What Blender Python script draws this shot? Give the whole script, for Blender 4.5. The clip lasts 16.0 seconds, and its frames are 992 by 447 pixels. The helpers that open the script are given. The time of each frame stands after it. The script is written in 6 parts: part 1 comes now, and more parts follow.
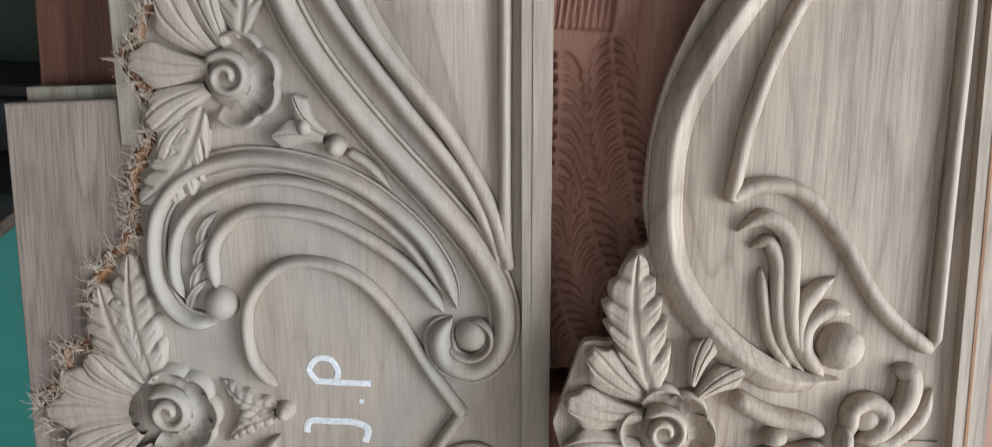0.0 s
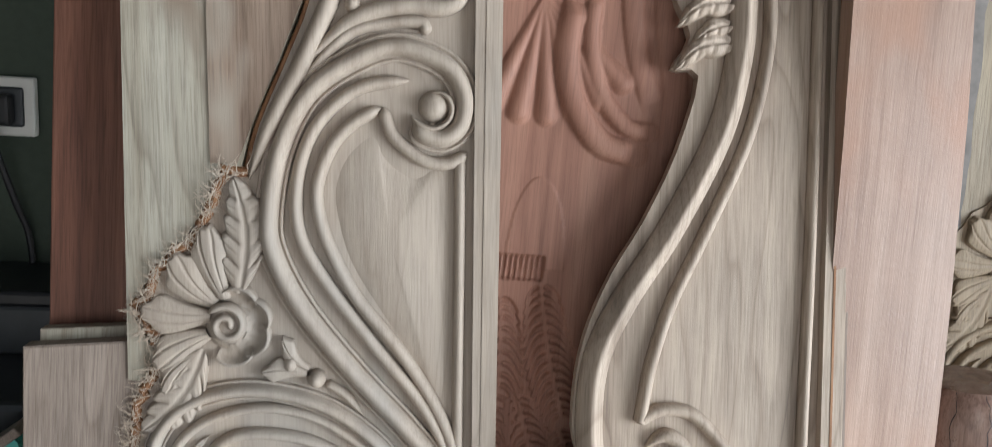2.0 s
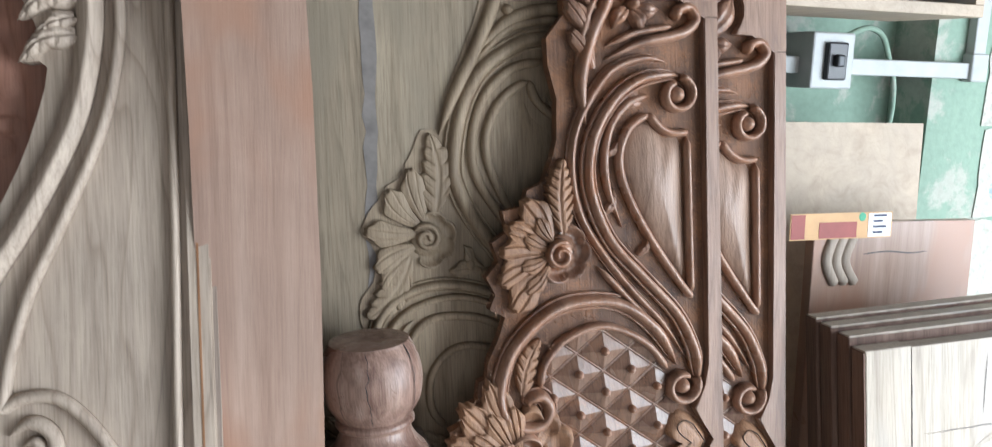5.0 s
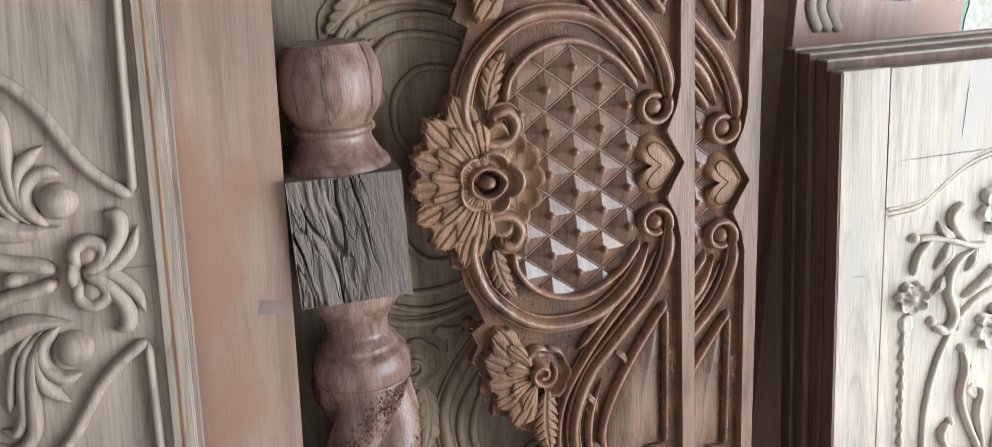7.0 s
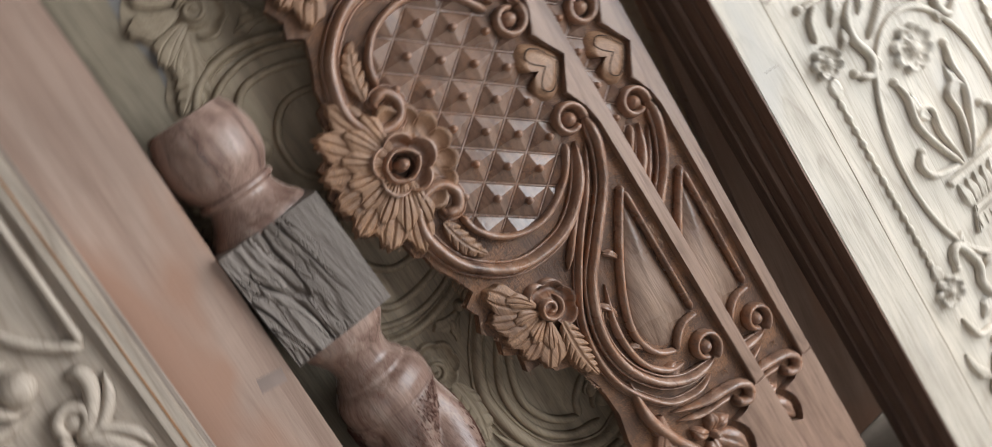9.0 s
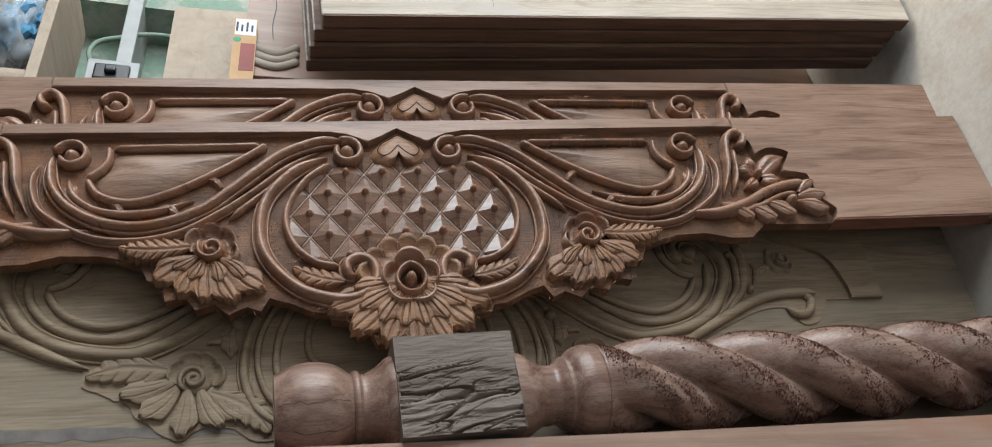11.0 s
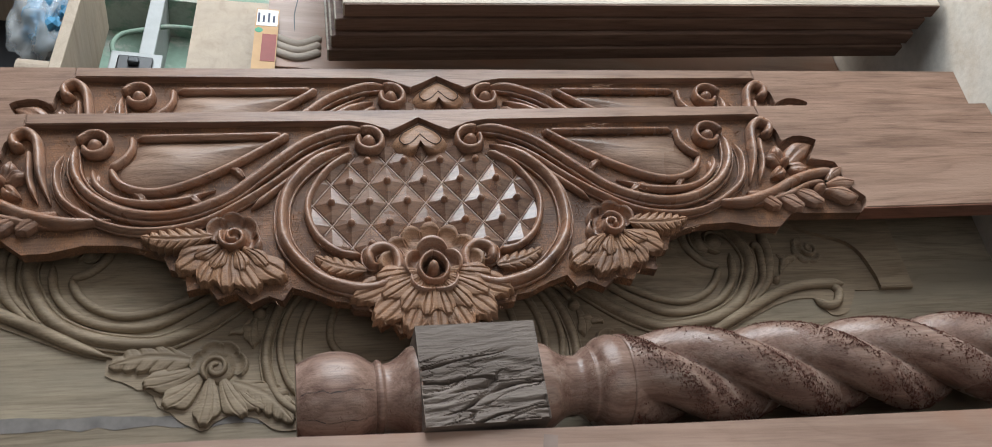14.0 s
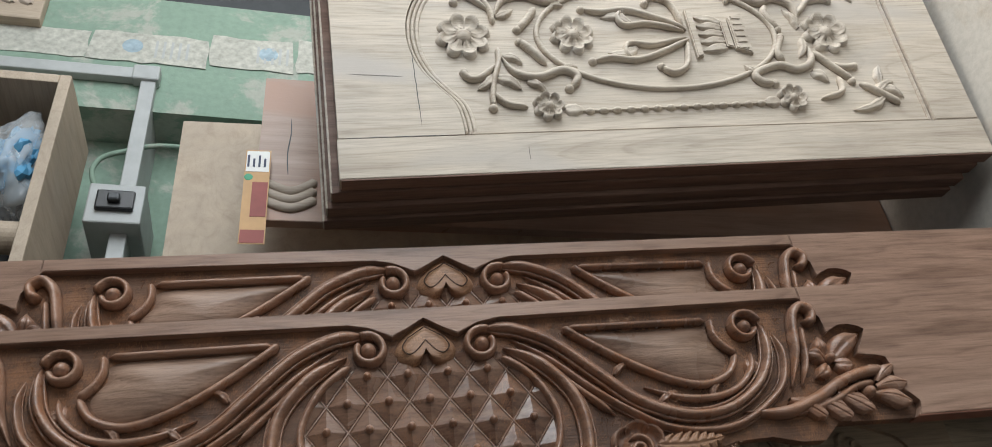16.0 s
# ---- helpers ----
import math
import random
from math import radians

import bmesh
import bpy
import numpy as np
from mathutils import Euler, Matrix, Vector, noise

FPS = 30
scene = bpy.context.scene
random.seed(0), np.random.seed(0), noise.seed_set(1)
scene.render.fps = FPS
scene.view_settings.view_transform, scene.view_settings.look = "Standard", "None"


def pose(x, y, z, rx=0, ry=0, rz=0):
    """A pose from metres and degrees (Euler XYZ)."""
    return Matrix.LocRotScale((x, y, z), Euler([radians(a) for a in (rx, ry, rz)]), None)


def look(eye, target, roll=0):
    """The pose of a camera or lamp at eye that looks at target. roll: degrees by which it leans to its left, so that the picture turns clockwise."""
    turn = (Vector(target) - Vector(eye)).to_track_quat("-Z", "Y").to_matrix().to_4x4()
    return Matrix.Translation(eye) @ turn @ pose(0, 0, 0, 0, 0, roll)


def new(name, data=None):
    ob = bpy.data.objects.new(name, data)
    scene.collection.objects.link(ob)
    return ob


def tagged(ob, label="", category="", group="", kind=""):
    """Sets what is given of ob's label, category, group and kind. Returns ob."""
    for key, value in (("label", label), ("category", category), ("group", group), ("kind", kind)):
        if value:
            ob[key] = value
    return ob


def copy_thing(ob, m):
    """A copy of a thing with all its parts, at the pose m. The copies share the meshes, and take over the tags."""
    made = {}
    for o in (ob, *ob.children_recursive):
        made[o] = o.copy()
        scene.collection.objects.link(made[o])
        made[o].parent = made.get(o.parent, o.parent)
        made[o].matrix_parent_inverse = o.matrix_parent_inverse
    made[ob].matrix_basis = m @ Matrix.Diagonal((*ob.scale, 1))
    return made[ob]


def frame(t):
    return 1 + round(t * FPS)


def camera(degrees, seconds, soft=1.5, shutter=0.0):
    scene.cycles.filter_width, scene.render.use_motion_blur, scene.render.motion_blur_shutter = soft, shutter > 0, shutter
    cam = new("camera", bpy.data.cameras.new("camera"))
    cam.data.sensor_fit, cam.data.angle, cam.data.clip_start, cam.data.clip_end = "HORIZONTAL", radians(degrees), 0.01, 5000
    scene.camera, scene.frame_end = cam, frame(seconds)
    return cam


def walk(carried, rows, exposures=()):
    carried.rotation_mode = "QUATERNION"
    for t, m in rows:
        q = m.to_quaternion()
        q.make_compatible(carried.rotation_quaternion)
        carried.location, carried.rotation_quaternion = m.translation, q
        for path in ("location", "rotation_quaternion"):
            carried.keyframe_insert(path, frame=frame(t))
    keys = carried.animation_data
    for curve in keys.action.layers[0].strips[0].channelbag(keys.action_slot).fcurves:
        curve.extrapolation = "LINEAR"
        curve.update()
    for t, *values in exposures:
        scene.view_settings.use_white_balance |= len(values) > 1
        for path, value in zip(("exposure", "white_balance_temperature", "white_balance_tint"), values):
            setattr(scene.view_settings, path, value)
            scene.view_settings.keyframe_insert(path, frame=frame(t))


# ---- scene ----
cam = camera(59.1, 16.0, soft=0.45, shutter=0.4)
METRES, EYE, TILT, LEAN, TURN = 2.0, 1.417, -19.0, -2.0, 0.0
ROWS = [
    (0.0, 0.0, 0.0, 0.0, -0.0, 0.0, 0.0),
    (0.5, -0.0141, -0.0329, 0.0181, -2.19, 1.22, -0.02),
    (1.0, -0.0295, -0.0637, 0.0273, -5.46, 2.61, 0.18),
    (1.5, -0.0412, -0.082, 0.042, -7.09, 4.93, 0.31),
    (2.0, -0.0394, -0.0931, 0.0615, -7.58, 6.81, 0.65),
    (2.5, -0.0266, -0.1081, 0.0857, -9.05, 8.38, 0.78),
    (3.0, 0.0176, -0.1308, 0.1015, -12.88, 8.96, 1.46),
    (3.5, 0.0795, -0.1413, 0.1014, -16.47, 8.58, 2.22),
    (6.0, 0.2337, -0.1682, -0.0419, -18.06, 3.89, 7.01),
    (6.5, 0.229, -0.1573, -0.0662, -18.05, 1.18, 6.97),
    (7.0, 0.2301, -0.1523, -0.085, -17.8, -1.06, 6.71),
    (7.5, 0.2324, -0.1513, -0.1038, -17.35, -3.21, 6.02),
    (8.0, 0.2325, -0.1505, -0.1183, -17.23, -4.02, 6.13),
    (10.5, 0.109, -0.1433, -0.138, 150.81, -173.7, 81.56),
    (11.0, 0.0466, -0.1311, -0.1272, 148.62, -174.93, 80.58),
    (11.5, 0.0369, -0.1251, -0.1217, 144.06, -180.0, 80.34),
    (12.0, 0.0374, -0.1206, -0.1214, 142.69, -181.36, 81.94),
    (12.5, 0.0354, -0.119, -0.1253, 141.88, -182.06, 82.1),
    (13.0, 0.0365, -0.1175, -0.1223, 141.33, -182.62, 82.18),
    (13.5, 0.0382, -0.1189, -0.1246, 140.74, -183.17, 80.99),
    (14.0, 0.0469, -0.1234, -0.1255, 140.09, -183.67, 80.51),
    (14.5, 0.0882, -0.1368, -0.128, 139.58, -184.07, 80.19),
    (15.0, 0.1394, -0.1524, -0.1311, 139.16, -184.95, 80.12),
    (15.5, 0.1862, -0.1675, -0.1377, 138.82, -185.93, 80.25),
    (16.0, 0.2278, -0.1625, -0.1439, 139.28, -185.6, 80.46),
]
walk(cam, [(t, pose(0, 0, EYE, TILT, LEAN, TURN) @ pose(METRES * x, METRES * y, METRES * z, 90 + pitch, roll, yaw)) for t, x, y, z, yaw, pitch, roll in ROWS],
     [(0.0, 0.76, 6120, 10), (2.0, 0.84, 6300, 10), (2.5, 0.9, 6450, 10), (3.5, 0.94, 6000, 10), (6.0, 0.42, 6200, 10), (8.0, 0.36, 6250, 10), (10.5, 0.1, 6600, 10), (11.5, 0.2, 6450, 10), (13.5, 0.3, 6400, 10), (15.0, -0.06, 6550, 10), (16.0, -0.27, 6600, 10)])

# ---- world and light ----
world = bpy.data.worlds.new("world")
scene.world = world
world.use_nodes = True
wn = world.node_tree.nodes
sky = wn.new("ShaderNodeTexSky")
sky.sky_type = "NISHITA"
sky.sun_disc = False
sky.sun_elevation, sky.sun_rotation = radians(48), radians(120)
sky.air_density, sky.dust_density = 1.2, 4.0
world.node_tree.links.new(sky.outputs[0], wn["Background"].inputs[0])
wn["Background"].inputs[1].default_value = 0.04
sun_data = bpy.data.lights.new("sun", "SUN")
sun_data.energy, sun_data.angle, sun_data.color = 1.6, radians(15), (1.0, 0.95, 0.88)
sun = new("sun", sun_data)
sun.matrix_world = look((6, -3, 9), (0, 0.5, 0))


def opening_lamp(name, m, sx, sy, watts, colour):
    d = bpy.data.lights.new(name, "AREA")
    d.shape, d.size, d.size_y, d.energy, d.color = "RECTANGLE", sx, sy, watts, colour
    ob = new(name, d)
    ob.matrix_world = m
    return ob


# daylight that enters by the open side and the open front of the shed
opening_lamp("open_side_daylight", look((2.72, -1.0, 1.2), (0.3, 0.6, 0.9)), 2.2, 1.7, 96, (0.88, 0.95, 1.0))
opening_lamp("open_front_daylight", look((-0.2, -2.9, 0.9), (0.6, 0.8, 0.9)), 3.0, 1.7, 14, (0.97, 0.98, 1.0))


# ---- materials ----
def mat_base(name):
    m = bpy.data.materials.new(name)
    m.use_nodes = True
    nt = m.node_tree
    return m, nt, nt.nodes["Principled BSDF"]


def noise_node(nt, vec, scale, detail=4.0, rough=0.55, dist=0.0):
    n = nt.nodes.new("ShaderNodeTexNoise")
    n.inputs["Scale"].default_value, n.inputs["Detail"].default_value = scale, detail
    n.inputs["Roughness"].default_value, n.inputs["Distortion"].default_value = rough, dist
    nt.links.new(vec, n.inputs["Vector"])
    return n.outputs["Fac"]


def ramp(nt, fac, stops):
    r = nt.nodes.new("ShaderNodeValToRGB")
    while len(r.color_ramp.elements) < len(stops):
        r.color_ramp.elements.new(0.5)
    for e, (p, c) in zip(r.color_ramp.elements, stops):
        e.position, e.color = p, (*c, 1) if len(c) == 3 else c
    nt.links.new(fac, r.inputs[0])
    return r.outputs[0]


def mix(nt, fac, a, b, how="MIX"):
    n = nt.nodes.new("ShaderNodeMix")
    n.data_type, n.blend_type = "RGBA", how
    for sock, v in ((n.inputs[0], fac), (n.inputs[6], a), (n.inputs[7], b)):
        if isinstance(v, (int, float)):
            sock.default_value = v
        elif isinstance(v, tuple):
            sock.default_value = (*v, 1)
        else:
            nt.links.new(v, sock)
    return n.outputs[2]


def stretched(nt, scale, turn=(0, 0, 0), coord="Object"):
    tc = nt.nodes.new("ShaderNodeTexCoord")
    mp = nt.nodes.new("ShaderNodeMapping")
    mp.inputs["Scale"].default_value = scale
    mp.inputs["Rotation"].default_value = turn
    nt.links.new(tc.outputs[coord], mp.inputs["Vector"])
    return mp.outputs[0]


def wood(name, pale, mid, dark, patch=None, patch_at=(0.55, 0.7), rough=0.6, grain=1.0, along=1, bump=0.25, dust=None, dust_at=(0.5, 0.62), rings=0.5, spec=0.35):
    """Wood with its grain along one axis: broad figure, pores, fine fibres and stains."""
    m, nt, b = mat_base(name)
    s = [26.0, 26.0, 26.0]
    s[along] = 1.6
    v = stretched(nt, s)
    f = [430.0, 430.0, 430.0]
    f[along] = 16.0
    vf = stretched(nt, f)
    iso = stretched(nt, (1, 1, 1))
    figure = noise_node(nt, v, 1.0, 5, 0.6, 0.8)
    fibre = noise_node(nt, vf, 1.0, 3, 0.6)
    blot = noise_node(nt, iso, 4.5, 4, 0.6, 0.4)
    col = ramp(nt, figure, [(0.28, dark), (0.48, mid), (0.72, pale)])
    fib = ramp(nt, fibre, [(0.32, (0.5, 0.47, 0.45)), (0.5, (0.92, 0.91, 0.9)), (0.66, (1.08, 1.07, 1.06))])
    col = mix(nt, 0.6 * grain, col, fib, "MULTIPLY")
    g = [5.0, 5.0, 5.0]
    g[along] = 0.55
    band = noise_node(nt, stretched(nt, g), 1.0, 3, 0.5, 0.6)
    mul = nt.nodes.new("ShaderNodeMath")
    mul.operation, mul.inputs[1].default_value = "MULTIPLY", 22.0
    nt.links.new(band, mul.inputs[0])
    fr = nt.nodes.new("ShaderNodeMath")
    fr.operation = "FRACT"
    nt.links.new(mul.outputs[0], fr.inputs[0])
    ring = ramp(nt, fr.outputs[0], [(0.0, (0.62, 0.58, 0.55)), (0.16, (0.9, 0.89, 0.88)), (0.55, (1.06, 1.06, 1.06)), (0.93, (0.95, 0.94, 0.93)), (1.0, (0.64, 0.6, 0.57))])
    col = mix(nt, rings, col, ring, "MULTIPLY")
    blo = ramp(nt, blot, [(0.3, (0.8, 0.79, 0.78)), (0.65, (1.06, 1.04, 1.02))])
    col = mix(nt, 0.8, col, blo, "MULTIPLY")
    if patch:
        pf = noise_node(nt, stretched(nt, (7, 2.4, 7) if along == 1 else (7, 7, 2.4)), 1.0, 3, 0.5, 0.5)
        col = mix(nt, ramp(nt, pf, [(patch_at[0], (0, 0, 0)), (patch_at[1], (1, 1, 1))]), col, patch)
    if dust:
        d1 = noise_node(nt, iso, 22, 5, 0.7)
        d2 = noise_node(nt, iso, 600, 2, 0.6)
        df = mix(nt, 0.45, d1, d2)
        col = mix(nt, ramp(nt, df, [(dust_at[0], (0, 0, 0)), (dust_at[1], (1, 1, 1))]), col, dust)
    nt.links.new(col, b.inputs["Base Color"])
    rr = ramp(nt, blot, [(0.3, (rough - 0.1,) * 3), (0.7, (min(1, rough + 0.12),) * 3)])
    nt.links.new(rr, b.inputs["Roughness"])
    b.inputs["Specular IOR Level"].default_value = spec
    bm_ = nt.nodes.new("ShaderNodeBump")
    bm_.inputs["Strength"].default_value, bm_.inputs["Distance"].default_value = bump, 0.0015
    hh = mix(nt, 0.4, fibre, noise_node(nt, iso, 90, 3, 0.6))
    nt.links.new(hh, bm_.inputs["Height"])
    nt.links.new(bm_.outputs[0], b.inputs["Normal"])
    return m


def plain(name, c, rough=0.6, metal=0.0, var=0.12, scale=30, bump=0.15):
    m, nt, b = mat_base(name)
    iso = stretched(nt, (1, 1, 1))
    n1, n2 = noise_node(nt, iso, scale, 5, 0.6), noise_node(nt, iso, scale * 0.12, 3, 0.6)
    lo, hi = tuple(x * (1 - var) for x in c), tuple(min(1, x * (1 + var)) for x in c)
    col = ramp(nt, n1, [(0.3, lo), (0.7, hi)])
    col = mix(nt, 0.6, col, ramp(nt, n2, [(0.3, (0.8, 0.8, 0.8)), (0.7, (1.05, 1.05, 1.05))]), "MULTIPLY")
    nt.links.new(col, b.inputs["Base Color"])
    b.inputs["Roughness"].default_value, b.inputs["Metallic"].default_value = rough, metal
    bp = nt.nodes.new("ShaderNodeBump")
    bp.inputs["Strength"].default_value, bp.inputs["Distance"].default_value = bump, 0.002
    nt.links.new(n1, bp.inputs["Height"])
    nt.links.new(bp.outputs[0], b.inputs["Normal"])
    return m


def wall_paint(name, c, worn, at=(0.56, 0.62)):
    m, nt, b = mat_base(name)
    iso = stretched(nt, (1, 1, 1))
    n1, n2, n3 = noise_node(nt, iso, 5, 7, 0.68, 0.3), noise_node(nt, iso, 1.6, 4, 0.6), noise_node(nt, iso, 60, 4, 0.6)
    col = ramp(nt, n2, [(0.3, tuple(x * 0.78 for x in c)), (0.7, c)])
    col = mix(nt, ramp(nt, n1, [(at[0], (0, 0, 0)), (at[1], (1, 1, 1))]), col, worn)
    col = mix(nt, 0.5, col, ramp(nt, n3, [(0.3, (0.75, 0.75, 0.75)), (0.6, (1, 1, 1))]), "MULTIPLY")
    nt.links.new(col, b.inputs["Base Color"])
    b.inputs["Roughness"].default_value = 0.85
    bp = nt.nodes.new("ShaderNodeBump")
    bp.inputs["Strength"].default_value, bp.inputs["Distance"].default_value = 0.5, 0.004
    nt.links.new(mix(nt, 0.5, n1, n3), bp.inputs["Height"])
    nt.links.new(bp.outputs[0], b.inputs["Normal"])
    return m


PALE = wood("pale_teak", (0.48, 0.415, 0.35), (0.42, 0.358, 0.30), (0.32, 0.265, 0.215), patch=(0.36, 0.34, 0.31), patch_at=(0.54, 0.74), grain=0.5, bump=0.3, rings=0.28)
PALE_B = wood("pale_striped_teak", (0.54, 0.455, 0.375), (0.43, 0.355, 0.29), (0.28, 0.225, 0.182), grain=0.8, bump=0.3, rings=0.6)
WASTE = wood("raw_sapwood", (0.50, 0.48, 0.41), (0.42, 0.39, 0.32), (0.28, 0.24, 0.18), patch=(0.27, 0.21, 0.16), patch_at=(0.56, 0.66), rings=0.7)
# next two: wood of the rear headboard, its shade mixed into the olive tone
SHADE = wood("shaded_olive_teak", (0.36, 0.29, 0.205), (0.275, 0.213, 0.147), (0.175, 0.13, 0.086), rings=0.3)
OLIVE = wood("shaded_olive_sapwood", (0.33, 0.28, 0.205), (0.26, 0.213, 0.153), (0.165, 0.132, 0.093), patch=(0.22, 0.185, 0.135), patch_at=(0.5, 0.7))
RED = wood("red_mahogany", (0.37, 0.20, 0.145), (0.30, 0.15, 0.107), (0.21, 0.10, 0.07), bump=0.15, grain=0.6, rings=0.25)
BROWN = wood("brown_rosewood", (0.43, 0.275, 0.203), (0.30, 0.177, 0.124), (0.11, 0.058, 0.041), dust=(0.27, 0.125, 0.066), dust_at=(0.505, 0.575), rough=0.3, bump=1.0, rings=0.7, spec=0.6)
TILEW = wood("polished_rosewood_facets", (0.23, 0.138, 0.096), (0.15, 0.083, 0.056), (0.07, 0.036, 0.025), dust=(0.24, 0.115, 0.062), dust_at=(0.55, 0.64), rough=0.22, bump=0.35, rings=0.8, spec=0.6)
CUTLINE = plain("dark_cut_line", (0.05, 0.028, 0.018), 0.9)
PILLOW = wood("rubbed_rosewood", (0.36, 0.25, 0.19), (0.26, 0.17, 0.125), (0.12, 0.072, 0.052), rough=0.34, bump=0.8, rings=0.9)
# recessed ground: sawdust, plus a darker base that paints in the cavity shade
BROWN_FIELD = wood("sawdust_and_shade_rosewood", (0.17, 0.092, 0.057), (0.11, 0.058, 0.036), (0.055, 0.028, 0.018), dust=(0.23, 0.108, 0.053), dust_at=(0.48, 0.57), rough=0.6, bump=1.3)
BROWN_RAW = wood("freshly_cut_rosewood", (0.36, 0.215, 0.135), (0.26, 0.146, 0.088), (0.13, 0.068, 0.041), dust=(0.36, 0.195, 0.108), dust_at=(0.52, 0.6), rough=0.45, bump=1.2)
BROWN_PLANK = wood("planed_rosewood", (0.345, 0.228, 0.172), (0.265, 0.168, 0.124), (0.15, 0.09, 0.066), patch=(0.31, 0.205, 0.153), patch_at=(0.5, 0.7), rough=0.36, rings=0.7, bump=0.5)
PINK = wood("pink_plank_wood", (0.42, 0.30, 0.24), (0.35, 0.238, 0.186), (0.26, 0.168, 0.13), patch=(0.34, 0.195, 0.135), patch_at=(0.47, 0.57), rough=0.36, grain=0.4, rings=0.25)
DOORW = wood("cream_door_wood", (0.58, 0.525, 0.455), (0.51, 0.455, 0.385), (0.39, 0.34, 0.285), patch=(0.44, 0.40, 0.36), patch_at=(0.58, 0.72), rings=0.4, grain=0.7)
# reddish door wood, darkened for edges that face away from the light
DOORW_DARK = wood("shaded_reddish_door", (0.23, 0.145, 0.11), (0.165, 0.097, 0.072), (0.09, 0.052, 0.04))
GREYW = wood("grey_plank_wood", (0.38, 0.315, 0.27), (0.30, 0.245, 0.207), (0.20, 0.16, 0.135))
DARKRED = wood("dark_red_wood", (0.27, 0.125, 0.083), (0.2, 0.09, 0.06), (0.13, 0.055, 0.04))
POSTW = wood("pinkish_turned_wood", (0.40, 0.31, 0.265), (0.29, 0.192, 0.155), (0.13, 0.07, 0.055), along=2, rough=0.27, dust=(0.15, 0.075, 0.055), dust_at=(0.58, 0.61), bump=0.6)
BARK = wood("weathered_block_wood", (0.25, 0.212, 0.187), (0.19, 0.156, 0.136), (0.12, 0.095, 0.08), along=2, rough=0.7, bump=0.8, rings=0.0)
STRIPW = wood("brown_waste_strip", (0.33, 0.25, 0.195), (0.26, 0.19, 0.145), (0.15, 0.10, 0.075), patch=(0.38, 0.33, 0.27), patch_at=(0.55, 0.66))
SAWDUST = plain("red_sawdust", (0.13, 0.05, 0.034), 0.95, var=0.5, scale=900, bump=1.0)
PLY = wood("plywood", (0.50, 0.42, 0.335), (0.45, 0.375, 0.295), (0.38, 0.31, 0.24), grain=0.5, rings=0.15)
FRESH = wood("torn_fibre", (0.60, 0.53, 0.45), (0.52, 0.44, 0.36), (0.40, 0.30, 0.22))
SAWCUT = wood("fresh_saw_cut", (0.42, 0.23, 0.12), (0.3, 0.15, 0.075), (0.17, 0.08, 0.04), bump=0.8)
DUSTM = plain("orange_sawdust", (0.36, 0.19, 0.10), 0.95, var=0.4, scale=200)
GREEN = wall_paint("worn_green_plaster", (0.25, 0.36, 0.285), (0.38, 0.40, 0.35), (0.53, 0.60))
# mottled green plaster with the shade of the far corner put into its colour
SHADEDGREEN = wall_paint("shaded_green_plaster", (0.06, 0.078, 0.058), (0.10, 0.10, 0.08), (0.6, 0.66))
CONCRETE = wall_paint("rough_concrete", (0.30, 0.315, 0.325), (0.22, 0.215, 0.21), (0.55, 0.66))
# cement made paler in place of daylight falling on the floor
BOUNCE_FLOOR = wall_paint("pale_bounce_cement", (0.52, 0.49, 0.44), (0.42, 0.37, 0.31), (0.5, 0.64))
SHEET = plain("dusty_roof_sheet", (0.14, 0.135, 0.13), 0.7)
GROUND = plain("dry_earth", (0.30, 0.25, 0.19), 0.95, scale=6)
TEAL = plain("teal_paint", (0.08, 0.46, 0.40), 0.4, var=0.06)
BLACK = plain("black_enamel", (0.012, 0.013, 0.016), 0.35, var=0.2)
DARKGREY = plain("dark_grey_metal", (0.05, 0.055, 0.06), 0.4, 0.3)
WHITEP = plain("white_plastic", (0.72, 0.71, 0.67), 0.35, var=0.04)
GREYP = plain("grey_plastic_trunking", (0.40, 0.42, 0.42), 0.45, var=0.08)
CABLE = plain("black_rubber", (0.015, 0.015, 0.017), 0.5)
CHALK = plain("white_chalk", (0.72, 0.73, 0.74), 0.95, var=0.2, scale=300)
PAPER = plain("old_paper", (0.46, 0.46, 0.41), 0.85, var=0.25, scale=60)
ORANGE = plain("orange_print", (0.55, 0.33, 0.15), 0.6, var=0.08)
MAROON = plain("maroon_print", (0.28, 0.06, 0.05), 0.6)
WHITEPAPER = plain("white_print", (0.82, 0.82, 0.8), 0.6, var=0.04)
INK = plain("dark_ink", (0.04, 0.05, 0.10), 0.6)
GREENINK = plain("green_ink", (0.06, 0.35, 0.2), 0.6)
STAIN = plain("grey_glue_stain", (0.17, 0.155, 0.145), 0.8, var=0.25)
BLUE = plain("blue_plastic", (0.07, 0.25, 0.42), 0.4)
LEAFM = plain("foliage", (0.07, 0.12, 0.035), 0.6, var=0.5, scale=80)


def clear_film():
    m, nt, b = mat_base("clear_plastic_film")
    b.inputs["Base Color"].default_value = (0.8, 0.84, 0.86, 1)
    b.inputs["Roughness"].default_value = 0.12
    b.inputs["Alpha"].default_value = 0.3
    return m


FILM = clear_film()


# ---- building helpers ----
def part(name, bm, material, parent, label="", smooth=False):
    me = bpy.data.meshes.new(name)
    bmesh.ops.recalc_face_normals(bm, faces=bm.faces)
    if smooth:
        for f in bm.faces:
            f.smooth = True
    bm.to_mesh(me)
    bm.free()
    me.materials.append(material)
    ob = new(name, me)
    ob.parent = parent
    return tagged(ob, label)


def thing(name, m, label, category, group="", kind=""):
    ob = new(name)
    ob.empty_display_size = 0.05
    ob.matrix_world = m
    return tagged(ob, label, category, group, kind)


